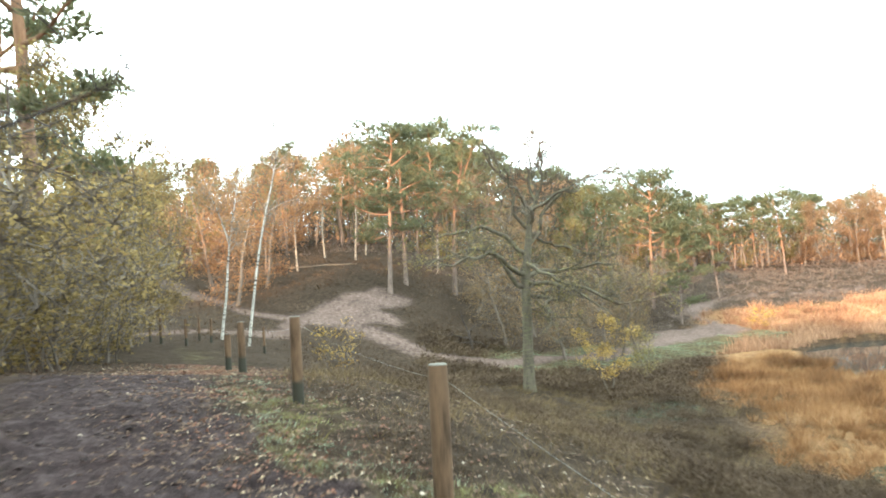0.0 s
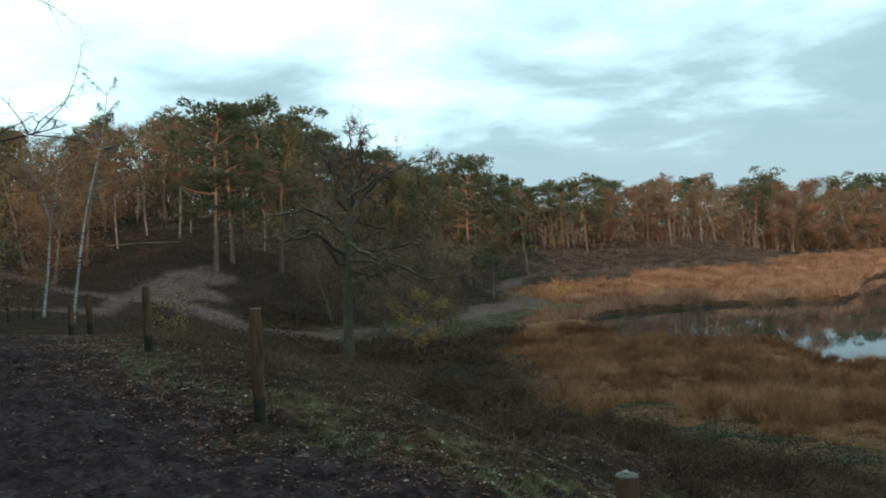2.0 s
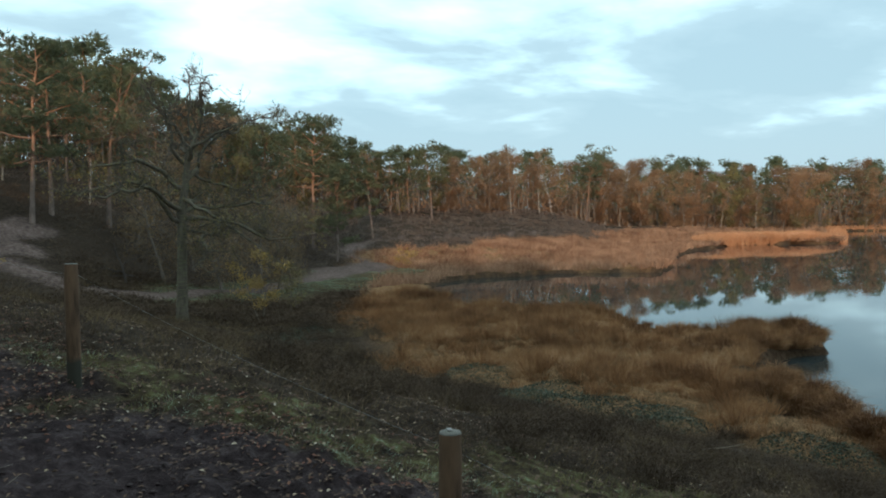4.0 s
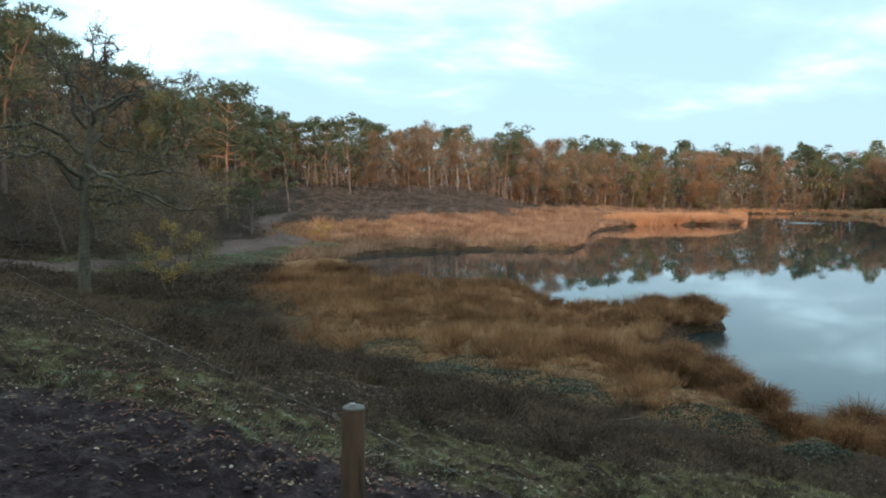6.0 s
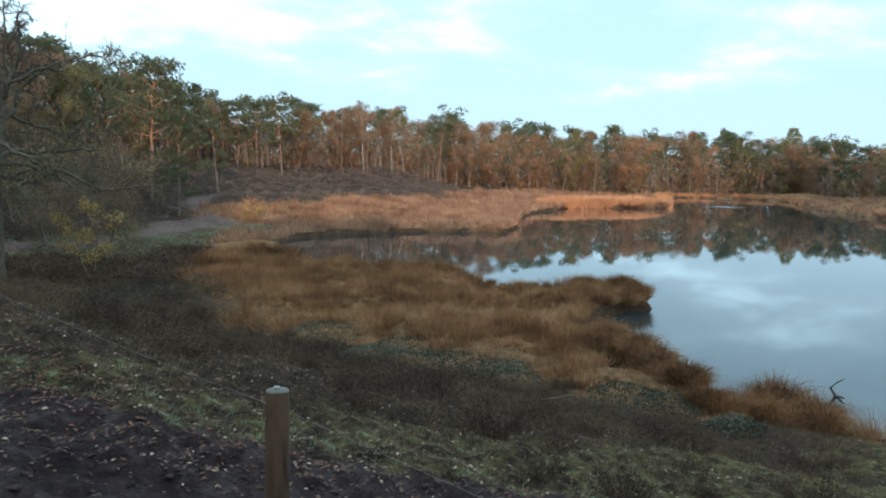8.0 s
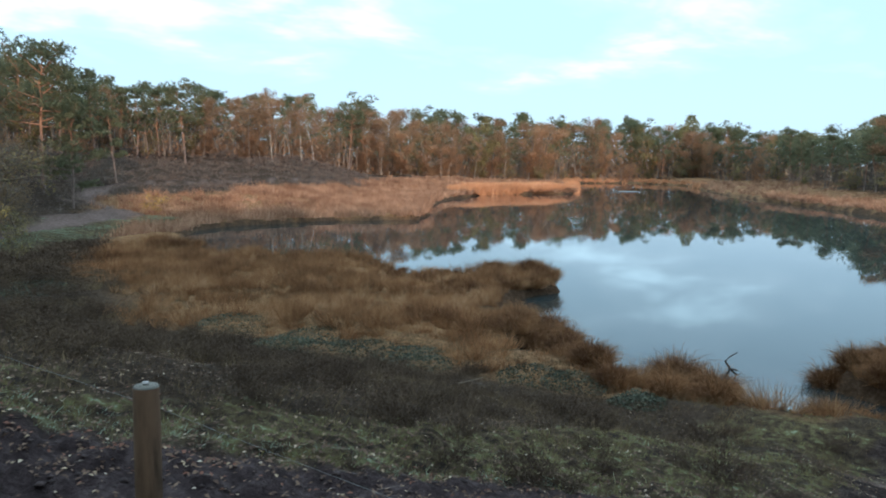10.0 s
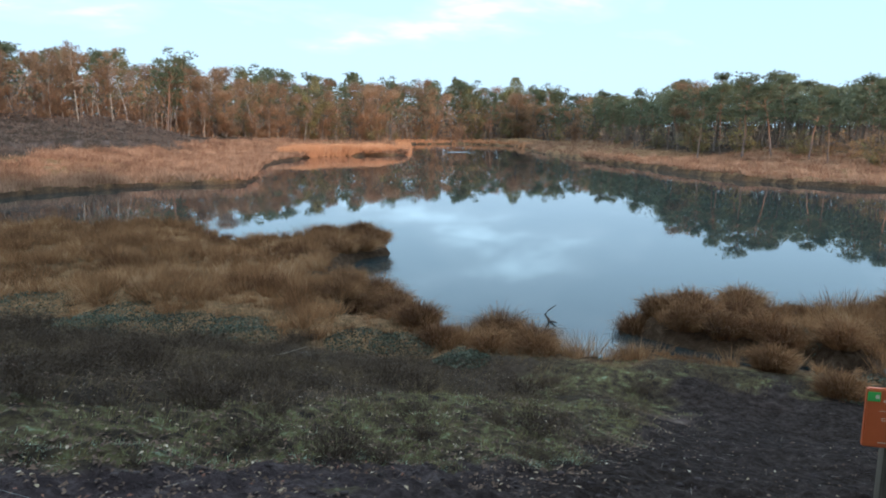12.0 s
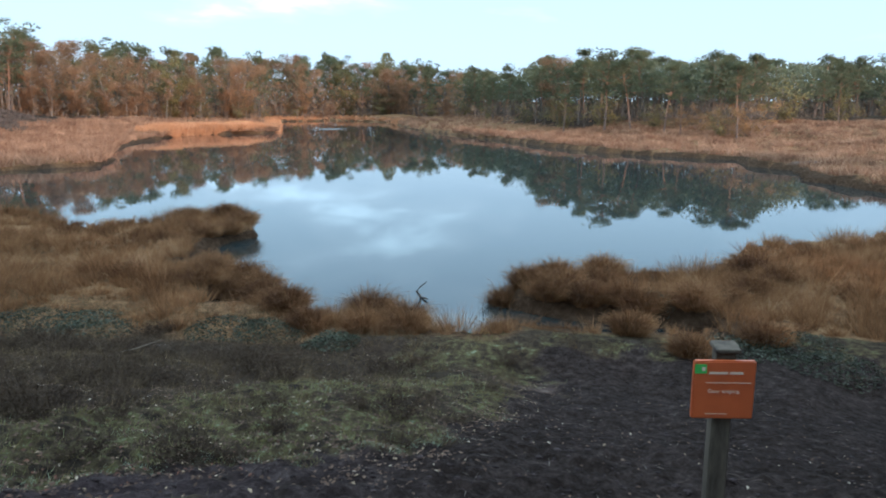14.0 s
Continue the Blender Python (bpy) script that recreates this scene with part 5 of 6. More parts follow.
def make_tussocks():
    """Big rounded tussocks that stand in the water's edge, one by one."""
    rng = np.random.RandomState(311)
    for k, (x, y, h, w) in enumerate([(16.6, 9.6, 1.05, 0.85), (16.2, 8.4, 0.95, 0.75), (15.3, 11.8, 0.7, 0.7), (16.9, 13.4, 0.8, 0.8), (16.2, 5.8, 0.85, 0.6), (16.6, 4.5, 0.65, 0.55), (16.7, 3.0, 0.65, 0.55),
                                      (17.9, 16.6, 0.85, 0.9), (20.4, 6.9, 0.5, 0.4), (19.5, 5.4, 0.8, 0.8), (19.3, 3.7, 0.8, 0.8), (20.4, 4.6, 0.8, 0.8), (19.6, 2.0, 0.7, 0.8), (14.6, 7.4, 0.6, 0.6), (14.2, 9.8, 0.6, 0.6),
                                      (16.0, 1.6, 0.6, 0.6), (17.2, 0.3, 0.6, 0.7), (18.3, 15.5, 0.95, 1.1), (17.3, 14.9, 0.85, 1.0), (19.2, 17.4, 0.8, 0.9), (17.9, 14.2, 0.7, 0.7), (14.9, 10.9, 0.75, 0.7), (15.6, 9.2, 0.85, 0.7), (14.4, 8.5, 0.6, 0.5), (15.6, 7.3, 0.6, 0.55), (19.0, 4.6, 0.75, 0.7), (19.0, 3.2, 0.75, 0.7), (18.9, 2.0, 0.7, 0.6), (19.5, 6.4, 0.7, 0.6), (20.5, 5.9, 0.8, 0.7), (20.0, 1.3, 0.7, 0.7), (21.2, 0.8, 0.75, 0.8), (22.6, 0.2, 0.75, 0.8), (22.0, 4.9, 0.8, 0.8), (24.4, 1.0, 0.8, 0.9), (24.2, 20.4, 0.7, 0.8), (25.2, 21.2, 0.7, 0.8), (25.4, 22.3, 0.7, 0.8), (23.1, 20.1, 0.7, 0.8), (22.0, 20.2, 0.65, 0.7), (24.4, 23.5, 0.7, 0.8), (18.8, 5.5, 0.8, 0.6), (19.2, 6.9, 0.75, 0.6), (17.4, 15.7, 0.7, 0.8), (18.3, 16.7, 0.75, 0.8), (16.5, 14.4, 0.75, 0.85), (16.2, 14.9, 0.7, 0.8)]):
        n = 2000
        h, w = h * 1.15, w * 1.2
        sh = Shape()
        a = rng.uniform(0, 6.283, n)
        u = rng.uniform(0, 1, n) ** 0.5
        o = np.stack([np.cos(a) * u, np.sin(a) * u, np.zeros(n)], 1)
        base = o * w * 0.5 + np.array([0, 0, 1.0]) * (rng.uniform(0, 0.5, n) * h * (1 - 0.7 * u ** 2))[:, None]
        ln = (h * rng.uniform(0.3, 0.62, n))[:, None]
        d = o * 0.55 + np.array([0, 0, 0.8]) + rng.normal(size=(n, 3)) * 0.25
        mid = base + d * ln * 0.6
        tip = mid + (d * np.array([1, 1, 0.1]) + o * 0.5 + rng.normal(size=(n, 3)) * 0.25) * ln * 0.5
        sh.arched(base, mid, tip, 0.0105, rng)
        e = tagged(new("grass_tussock", sh.mesh("grass_tussock", MOOR_GRASS)), "big rounded tussock of rust-brown grass at the waterline", "grass tussock", "tussocks on the shore")
        z = max(float(height(np.array([x]), np.array([y]))[0]), -0.1)
        e.location = (x, y, z - 0.04)


def heather_mesh(seed, h, w, twigs, size):
    """A rounded bush of fine upright twigs, thickest in the middle."""
    rng = np.random.RandomState(seed)
    sh = Shape()
    stems = 26
    a, u = rng.uniform(0, 6.283, stems), rng.uniform(0, 1, stems) ** 0.5
    tops = np.stack([np.cos(a) * u * w, np.sin(a) * u * w, h * (1 - 0.5 * u ** 2) * rng.uniform(0.65, 1.0, stems)], 1)
    sh.slivers(tops * np.array([0.2, 0.2, 0.0]), tops, size, rng)
    k = rng.randint(stems, size=twigs)
    f = rng.uniform(0.3, 1.0, (twigs, 1))
    c = tops[k] * f + unit(rng, twigs) * w * 0.24 * rng.uniform(0, 1, (twigs, 1))
    c[:, 2] = np.maximum(c[:, 2], 0.02)
    d = unit(rng, twigs) * 0.7 + tops[k] / h * 0.5 + np.array([0, 0, 0.3])
    sh.slivers(c, c + d * size * rng.uniform(2.5, 5.5, (twigs, 1)), size * 0.9, rng)
    return sh.mesh("heather_bush", HEATHER)


def make_heather():
    rng = np.random.RandomState(321)
    protos = [heather_mesh(500 + i, h, w, 1400, 0.0088) for i, (h, w) in enumerate(((0.4, 0.4), (0.32, 0.45), (0.46, 0.36)))]
    # bushes on the slope below the path, one by one
    spots = [(5.4, 5.6), (5.0, 6.0), (5.9, 6.1), (5.6, 6.6), (6.4, 6.6), (6.9, 4.9), (6.2, 4.4), (7.6, 4.2), (7.9, 3.9), (4.9, 4.2), (5.2, 4.0), (4.4, 4.7), (8.4, 6.0), (7.4, 6.2)]
    while len(spots) < 220:
        x, y = rng.uniform(1.5, 15), rng.uniform(1.5, 24)
        q = float(fence_side(x, y))
        s = float(inland(np.array([x]), np.array([y]))[0])
        if q < (0.9 if y > 6.5 else 2.0) + rng.uniform(0, 2.0) or q > 14 or s < 1.6 or (0.913 * y - 0.409 * x < 3.4 and rng.uniform() < 0.75) or math.hypot(x, y) < 6.2:
            continue
        zz = zone(np.array([x]), np.array([y]))
        if zz["soil"][0] > 0.25 or zz["moor"][0] > 0.7 or not bramble_free(x, y):
            continue
        spots.append((x, y))
    for x, y in spots:
        ob = tagged(new("heather_bush", protos[rng.randint(3)]), "dark brown heather bush on the mossy slope", "heather bush", "heather on the slope")
        k = rng.uniform(0.45, 0.95) * (1.0 if math.hypot(x, y) < 8 else rng.uniform(1.0, 1.7))
        z = float(height(np.array([x]), np.array([y]))[0])
        ob.matrix_basis = Matrix.Translation((x, y, z - 0.04)) @ Matrix.Rotation(rng.uniform(0, 6.28), 4, "Z") @ Matrix.Diagonal((k * 1.15, k * 1.15, k * rng.uniform(0.7, 1.1), 1))
    # closed heath on the slope and on the hills
    x = np.concatenate([rng.uniform(-3, 16, 15000), rng.uniform(-45, 90, 15000), rng.uniform(70, 125, 300)])
    y = np.concatenate([rng.uniform(2, 46, 15000), rng.uniform(26, 125, 15000), rng.uniform(-40, 14, 300)])
    zn = zone(x, y)
    keep = (zn["moor"] < rng.uniform(0.2, 0.8, x.size)) & (zn["soil"] < 0.2) & (zn["sand"] < 0.35) & (zn["s"] > 2) & (zn["q"] > soil_rim(0.913 * y - 0.409 * x) + np.interp(0.913 * y - 0.409 * x, [3, 4.5, 7], [2.7, 0.9, 0.3]) + rng.uniform(0, 1.0, x.size)) & ((zn["turf"] < rng.uniform(0.3, 1, x.size)) | ((x > 5) & (y < 16) & (rng.uniform(0, 1, x.size) < 0.75)))
    keep &= bramble_free(x, y) & (np.hypot(x, y) > 5.5) & (np.hypot(x, y) < 135) & (np.hypot(x - 2, y - 31) > 3.2) & ((y > 5.5 + 0.15 * x) | (x > 30) | (rng.uniform(0, 1, x.size) < 0.22))
    far_in, ox, oy, own = cells(x, y, 1.1, 52)
    keep &= (np.hypot(x, y) > 32) | (far_in < 0.06 + 0.44 * own + 0.3 * (grain(x, y, 3.0, 53) - 0.4))
    x, y, z, far_in, own = x[keep], y[keep], zn["z"][keep], far_in[keep], own[keep]
    d = np.hypot(x, y)
    close = d < 32
    top = np.where(close, 0.06 + (0.22 + 0.45 * own) * np.clip(1.0 - 1.1 * far_in, 0, 1), 0.1 + 0.45 * grain(x, y, 1.8, 51, 2))
    mounds("heath_slope", "closed cover of dark brown heather on the slope", x[close], y[close], z[close], 0.22, top[close], 95, 0.022 + d[close] * 0.001, rng, HEATHER)
    mid = (d >= 32) & (d < 62)
    mounds("heath_dunes", "closed cover of dark brown heather on the near dunes", x[mid], y[mid], z[mid], 0.75, top[mid] * 0.8 + 0.1, 18, 0.06 + d[mid] * 0.002, rng, HEATHER)
    far = d >= 62
    withered = leafy("withered_heather", [(0.055, 0.043, 0.037), (0.085, 0.065, 0.054), (0.12, 0.093, 0.075), (0.18, 0.138, 0.11)], 0.9, 0.5, 0.2, single=0.25)
    mounds("heath_hills", "closed cover of brown withered heather on the far dunes", x[far], y[far], z[far], 0.75, top[far] * 0.8 + 0.1, 18, 0.08 + d[far] * 0.002, rng, withered)


def make_turf():
    rng = np.random.RandomState(331)
    # frosted fringe along the rim of the trodden soil
    x, y = scatter(rng, -3.5, 10, 1.0, 16, 75000)
    zn = zone(x, y)
    off = zn["q"] - soil_rim(0.913 * y - 0.409 * x)
    keep = (off > -0.2) & (off < 0.35 + 1.3 * grain(x, y, 1.2, 67) ** 2) & (zn["soil"] < 0.5) & (np.hypot(x, y) > 2.2) & (grain(x, y, 0.5, 68) > 0.36)
    x, y, z = x[keep], y[keep], zn["z"][keep]
    tufts("frosted_fringe", "frosted green grass along the edge of the soil path", FROSTED, x, y, z, rng.uniform(0.02, 0.055, x.size), 9, 0.003 + np.hypot(x, y) * 0.0004, 0.9, rng, "grass", 0.07)
    # low brown grass between the heather bushes
    x, y = scatter(rng, -3, 17, 2, 46, 14000)
    zn = zone(x, y)
    keep = (zn["soil"] < 0.1) & (zn["sand"] < 0.3) & (zn["q"] > np.minimum(2.4, soil_rim(0.913 * y - 0.409 * x) + 0.5) + rng.uniform(0, 1.2, x.size)) & (zn["turf"] < rng.uniform(0.4, 1.2, x.size)) & (zn["s"] > 1) & (np.hypot(x, y) > 5) & (grain(x, y, 1.6, 64) > 0.36)
    x, y, z = x[keep], y[keep], zn["z"][keep]
    tufts("heath_grass", "thin brown grass between the heather bushes", BROWN_GRASS, x, y, z, 0.08 + 0.25 * grain(x, y, 1.0, 65) * rng.uniform(0.4, 1.2, x.size), 14, 0.004 + np.hypot(x, y) * 0.0004, 0.8, rng, "grass", 0.2)
    x, y = scatter(rng, 1, 25, 39, 65, 13000)
    zn = zone(x, y)
    keep = (line_distance(x, y, FROSTED_STRIP) < 3.6) & (zn["sand"] < 0.4) & (zn["s"] > 0.5) & (grain(x, y, 1.5, 66) > 0.4)
    x, y = x[keep], y[keep]
    tufts("frosted_grass", "short frosted grass beside the sandy track", FROSTED, x, y, height(x, y), rng.uniform(0.05, 0.14, x.size), 8, 0.035, 0.8, rng, "grass", 0.3)
    x, y = scatter(rng, -3.5, 16, 0.5, 24, 90000)
    zn = zone(x, y)
    near = np.hypot(x, y)
    keep = (zn["turf"] > rng.uniform(0.15, 1.0, x.size)) & (zn["soil"] < rng.uniform(0.1, 0.6, x.size)) & (near < 17) & (near > 2.2) & (waves(x, y, 0.9, 61) > -0.35)
    x, y, z = x[keep], y[keep], zn["z"][keep]
    tufts("turf", "short frosted grass and moss on the verge", TURF, x, y, z, rng.uniform(0.025, 0.09, x.size), 6, 0.005 + near[keep] * 0.0006, 0.8, rng, "grass", 0.09)
    x, y = scatter(rng, -14, 1.5, 2, 20, 9000)
    zn = zone(x, y)
    keep = (zn["q"] < -3.6) & (waves(x, y, 2.2, 62) > 0.35)
    x, y, z = x[keep], y[keep], zn["z"][keep]
    tufts("wood_edge_grass", "sparse green grass tufts beside the path", TURF, x, y, z, rng.uniform(0.04, 0.16, x.size), 6, 0.01, 0.8, rng, "grass", 0.1)


def make_brambles():
    """Low bramble with dull blue-green leaves in the hollow before the moor grass."""
    rng = np.random.RandomState(361)
    mat = leafy("bramble_leaves", [(0.018, 0.019, 0.012), (0.03, 0.034, 0.021), (0.055, 0.062, 0.041), (0.12, 0.132, 0.1)], 0.6, 1.5)
    for x0, y0, w in BRAMBLES:
        n = 1100
        r = w * rng.uniform(0, 1, n) ** 0.5
        a = rng.uniform(0, 6.283, n)
        x, y = x0 + r * np.cos(a), y0 + r * np.sin(a)
        z = height(x, y)
        c = np.stack([x, y, z + rng.uniform(0.02, 0.32, n) * (1.15 - r / w)], 1)
        d = unit(rng, n) * np.array([1, 1, 0.4])
        sh = Shape()
        sh.blades(c, c + d * rng.uniform(0.04, 0.085, (n, 1)), 0.04, rng)
        tagged(new("bramble", sh.mesh("bramble", mat)), "low bramble with dull blue-green frosted leaves", "bramble", "brambles on the slope")


def make_leaves():
    """Curled fallen leaves on soil and verge: each a folded little blade."""
    m_pale = leafy("fallen_leaf_pale", [(0.2, 0.145, 0.095), (0.31, 0.235, 0.155), (0.47, 0.42, 0.36)], 0.8)
    m_rust = leafy("fallen_leaf_rust", [(0.055, 0.034, 0.025), (0.1, 0.062, 0.043), (0.15, 0.1, 0.07), (0.25, 0.195, 0.155)], 0.8)
    m_red = leafy("fallen_leaf_red", [(0.085, 0.04, 0.029), (0.14, 0.065, 0.043), (0.2, 0.105, 0.066)], 0.8)
    for name, mat, count, seed, size in (("fallen_leaves_red", m_red, 90000, 343, 0.02), ("fallen_leaves_pale", m_pale, 16000, 341, 0.018), ("fallen_leaves_brown", m_rust, 120000, 342, 0.019)):
        rng = np.random.RandomState(seed)
        x, y = scatter(rng, -8, 13, -1, 17, count)
        zn = zone(x, y)
        q = zn["q"]
        u = 0.913 * y - 0.409 * x
        rim = soil_rim(u)
        band = 0.9 * np.exp(-((q - rim + 0.1) / 0.9) ** 2) * (0.25 + 1.2 * (grain(x, y, 0.7, 73) > 0.5)) + (0.05 if mat is m_pale else 0.12 * smooth(0.5, 3.0, u) + 0.04) + 0.3 * (q < -3) + np.interp(u, [1.5, 5.0], [0.4, 0.3]) * ((q > rim) & (q < rim + 10) & (grain(x, y, 1.1, 72) > 0.4))
        if mat is m_red:
            band = np.exp(-((q - rim - 0.25) / 0.8) ** 2) * smooth(1.0, 4.0, u) * (grain(x, y, 0.9, 71) > 0.42)
        band = band * np.where((u < 0.8) & (q < rim), 0.7, 1.0)
        keep = (rng.uniform(0, 1, count) < band) & (np.hypot(x, y) > 1.5)
        x, y, z = x[keep], y[keep], zn["z"][keep]
        n = len(x)
        a = rng.uniform(0, 6.283, n)
        d = np.stack([np.cos(a), np.sin(a), rng.normal(size=n) * 0.25], 1)
        side = np.stack([-np.sin(a), np.cos(a), rng.normal(size=n) * 0.3], 1)
        c = np.stack([x, y, z + 0.012], 1)
        ln = (size * rng.uniform(0.6, 1.4, n))[:, None]
        up = np.array([0, 0, 1.0]) * ln * rng.uniform(0.1, 0.5, (n, 1))
        v = np.stack([c - d * ln, c + side * ln * 0.55 + up, c + d * ln, c - side * ln * 0.55 + up], 1).reshape(-1, 3)
        k = np.arange(n)[:, None] * 4
        f = np.concatenate([k + np.array([[0, 2, 1]]), k + np.array([[0, 3, 2]])])
        tagged(new(name, mesh_from(name, v, f, mat)), "curled fallen autumn leaves on the dark soil", "leaves", kind="stuff")


def make_clods():
    """Crumbs and clods of trodden earth on the bare soil, and bits of stick."""
    rng = np.random.RandomState(351)
    x, y = scatter(rng, -5, 15, -2.5, 15, 52000)
    zn = zone(x, y)
    r = np.hypot(x, y)
    keep = (zn["soil"] > 0.6) & (r > 1.8) & (rng.uniform(0, 1, x.size) < np.clip(5.5 / r, 0.25, 1) * 0.4)
    x, y, z, r = x[keep], y[keep], zn["z"][keep], r[keep]
    n = len(x)
    lumpy = rng.uniform(0, 1, n) < 0.16
    octa = np.array([(1, 0, 0), (0, 1, 0), (-1, 0, 0), (0, -1, 0), (0, 0, 0.8), (0, 0, -0.5)])
    v = octa[None] * rng.uniform(0.5, 1.3, (n, 6, 1))
    size = rng.uniform(0.006, 0.022, n) * np.where(lumpy, 1.6, 1.0)
    v = v * size[:, None, None] * np.where(lumpy[:, None, None], np.array([1.4, 1.4, 0.6]), np.array([1.3, 1.3, 0.8]))
    v = v + np.stack([x, y, z + size * 0.3], 1)[:, None]
    f = np.array([(0, 1, 4), (1, 2, 4), (2, 3, 4), (3, 0, 4), (1, 0, 5), (2, 1, 5), (3, 2, 5), (0, 3, 5)])
    faces = (np.arange(n)[:, None, None] * 6 + f[None]).reshape(-1, 3)
    tagged(new("soil_clods", mesh_from("soil_clods", v.reshape(-1, 3), faces, EARTH)), "dark crumbs and clods of trodden earth", "soil", kind="stuff")
    sh = Shape()
    x, y = scatter(rng, -6, 14, -1, 15, 900)
    zz = height(x, y)
    a = rng.uniform(0, 6.283, x.size)
    ln = rng.uniform(0.04, 0.22, x.size)
    b0 = np.stack([x, y, zz + 0.01], 1)
    b1 = b0 + np.stack([np.cos(a) * ln, np.sin(a) * ln, rng.uniform(0, 0.02, x.size)], 1)
    sh.blades(b0, b1, 0.006, rng)
    tagged(new("fallen_sticks", sh.mesh("fallen_sticks", TWIGS)), "bits of dead stick strewn over soil and moss", "twigs", kind="stuff")


EARTH = leafy("earth_crumbs", [(0.016, 0.011, 0.0105), (0.032, 0.0225, 0.0215), (0.052, 0.038, 0.0365), (0.078, 0.059, 0.057)], 0.95, 2.0, 0.0)
make_clods()
make_moor_grass()
make_reeds()
make_tussocks()
make_heather()
make_turf()
make_leaves()
make_brambles()
# ---- fence and sign ----
def post_wood(name, tone, foot):
    m, nt, b = material(name, 0.85, 0.2)
    n = noise_node(nt, 9, 6, 0.65, stretch=(1.3, 1.3, 0.22))
    col = ramp_node(nt, n, [(0.32, tuple(v * 0.35 for v in tone)), (0.5, tone), (0.7, tuple(min(1, v * 1.5) for v in tone))])
    tc = nt.nodes.new("ShaderNodeTexCoord")
    sep = nt.nodes.new("ShaderNodeSeparateXYZ")
    nt.links.new(tc.outputs["Object"], sep.inputs[0])
    wob = math_node(nt, "ADD", sep.outputs[2], math_node(nt, "MULTIPLY", noise_node(nt, 7, 3), 0.12))
    fac = ramp_node(nt, wob, [(foot, (1, 1, 1)), (foot + 0.06, (0, 0, 0))])
    col = mix_node(nt, fac, col, (0.028, 0.026, 0.019))
    knots = noise_node(nt, 3.2, 2, 0.5, stretch=(1, 1, 0.5))
    col = mix_node(nt, ramp_node(nt, knots, [(0.66, (0, 0, 0)), (0.74, (1, 1, 1))]), col, (0.1, 0.035, 0.018))
    nt.links.new(col, b.inputs["Base Color"])
    bump_node(nt, b, n, 0.5, 0.012)
    return m


POST_WOOD = post_wood("weathered_post_wood", (0.092, 0.055, 0.032), 0.26)
CUT_WOOD, _nt, _b = material("sawn_post_top", 0.8, 0.2)
_rings = _nt.nodes.new("ShaderNodeTexWave")
_rings.wave_type, _rings.rings_direction = "RINGS", "Z"
_rings.inputs["Scale"].default_value, _rings.inputs["Distortion"].default_value = 26.0, 3.0
_tc = _nt.nodes.new("ShaderNodeTexCoord")
_nt.links.new(_tc.outputs["Object"], _rings.inputs["Vector"])
_nt.links.new(ramp_node(_nt, _rings.outputs["Fac"], [(0.2, (0.06, 0.056, 0.048)), (0.8, (0.13, 0.12, 0.1))]), _b.inputs["Base Color"])
WIRE, _nt, _b = material("galvanised_wire", 0.45, 0.5)
_b.inputs["Base Color"].default_value, _b.inputs["Metallic"].default_value = (0.13, 0.125, 0.12, 1), 0.2
PAPER, _nt, _b = material("white_tag", 0.7, 0.3)
_b.inputs["Base Color"].default_value = (0.17, 0.16, 0.15, 1)


def fence_post(x, y, top, radius, lean, seed, label, tag=False):
    """Round post: slightly uneven shaft with a crack, sawn top, staple for the wire."""
    rng = np.random.RandomState(seed)
    g = float(height(np.array([x]), np.array([y]))[0])
    h = top - g
    e = tagged(new("fence_post"), label, "fence post", "fence along the path")
    e.location = (x, y, g)
    e.rotation_euler = (radians(lean[0]), radians(lean[1]), rng.uniform(0, 6.28))
    sides, rings = 20, 9
    t = np.linspace(0, 1, rings)
    ang = np.arange(sides) * 2 * math.pi / sides
    bm = bmesh.new()
    grid = []
    for i, tt in enumerate(t):
        r = radius * (1.04 - 0.06 * tt) * (1 + 0.03 * np.sin(ang * 2 + 1.3 + tt) + 0.02 * np.sin(ang * 5 + 3 * tt))
        r = np.where(np.arange(sides) == 4, r * (0.9 if tt > 0.35 else 1), r)
        if i == rings - 1:
            r = r * 0.95
        zz = -0.25 + (h + 0.25) * tt - (0.0 if i < rings - 1 else 0.0)
        grid.append([bm.verts.new((rr * math.cos(a), rr * math.sin(a), zz)) for rr, a in zip(r, ang)])
    for lo, hi in zip(grid[:-1], grid[1:]):
        for j in range(sides):
            bm.faces.new((lo[j], lo[(j + 1) % sides], hi[(j + 1) % sides], hi[j]))
    part("shaft", bm, POST_WOOD, e)
    bm = bmesh.new()
    rim = [bm.verts.new((radius * 0.95 * math.cos(a), radius * 0.95 * math.sin(a), h)) for a in ang]
    inner = [bm.verts.new((radius * 0.88 * math.cos(a), radius * 0.88 * math.sin(a), h + 0.006)) for a in ang]
    mid = bm.verts.new((0, 0, h + 0.008))
    for j in range(sides):
        bm.faces.new((rim[j], rim[(j + 1) % sides], inner[(j + 1) % sides], inner[j]))
        bm.faces.new((inner[j], inner[(j + 1) % sides], mid))
    part("sawn_top", bm, CUT_WOOD, e, "pale sawn end grain")
    if tag:
        bm = bmesh.new()
        bmesh.ops.create_cube(bm, size=1, matrix=Matrix.Translation((0.012, 0.01, h + 0.012)) @ Matrix.Rotation(0.5, 4, "Z") @ Matrix.Diagonal((0.04, 0.025, 0.006, 1)))
        bmesh.ops.bevel(bm, geom=bm.edges[:], offset=0.002, segments=1, affect="EDGES")
        part("tag", bm, PAPER, e, "small white tag")
    return e


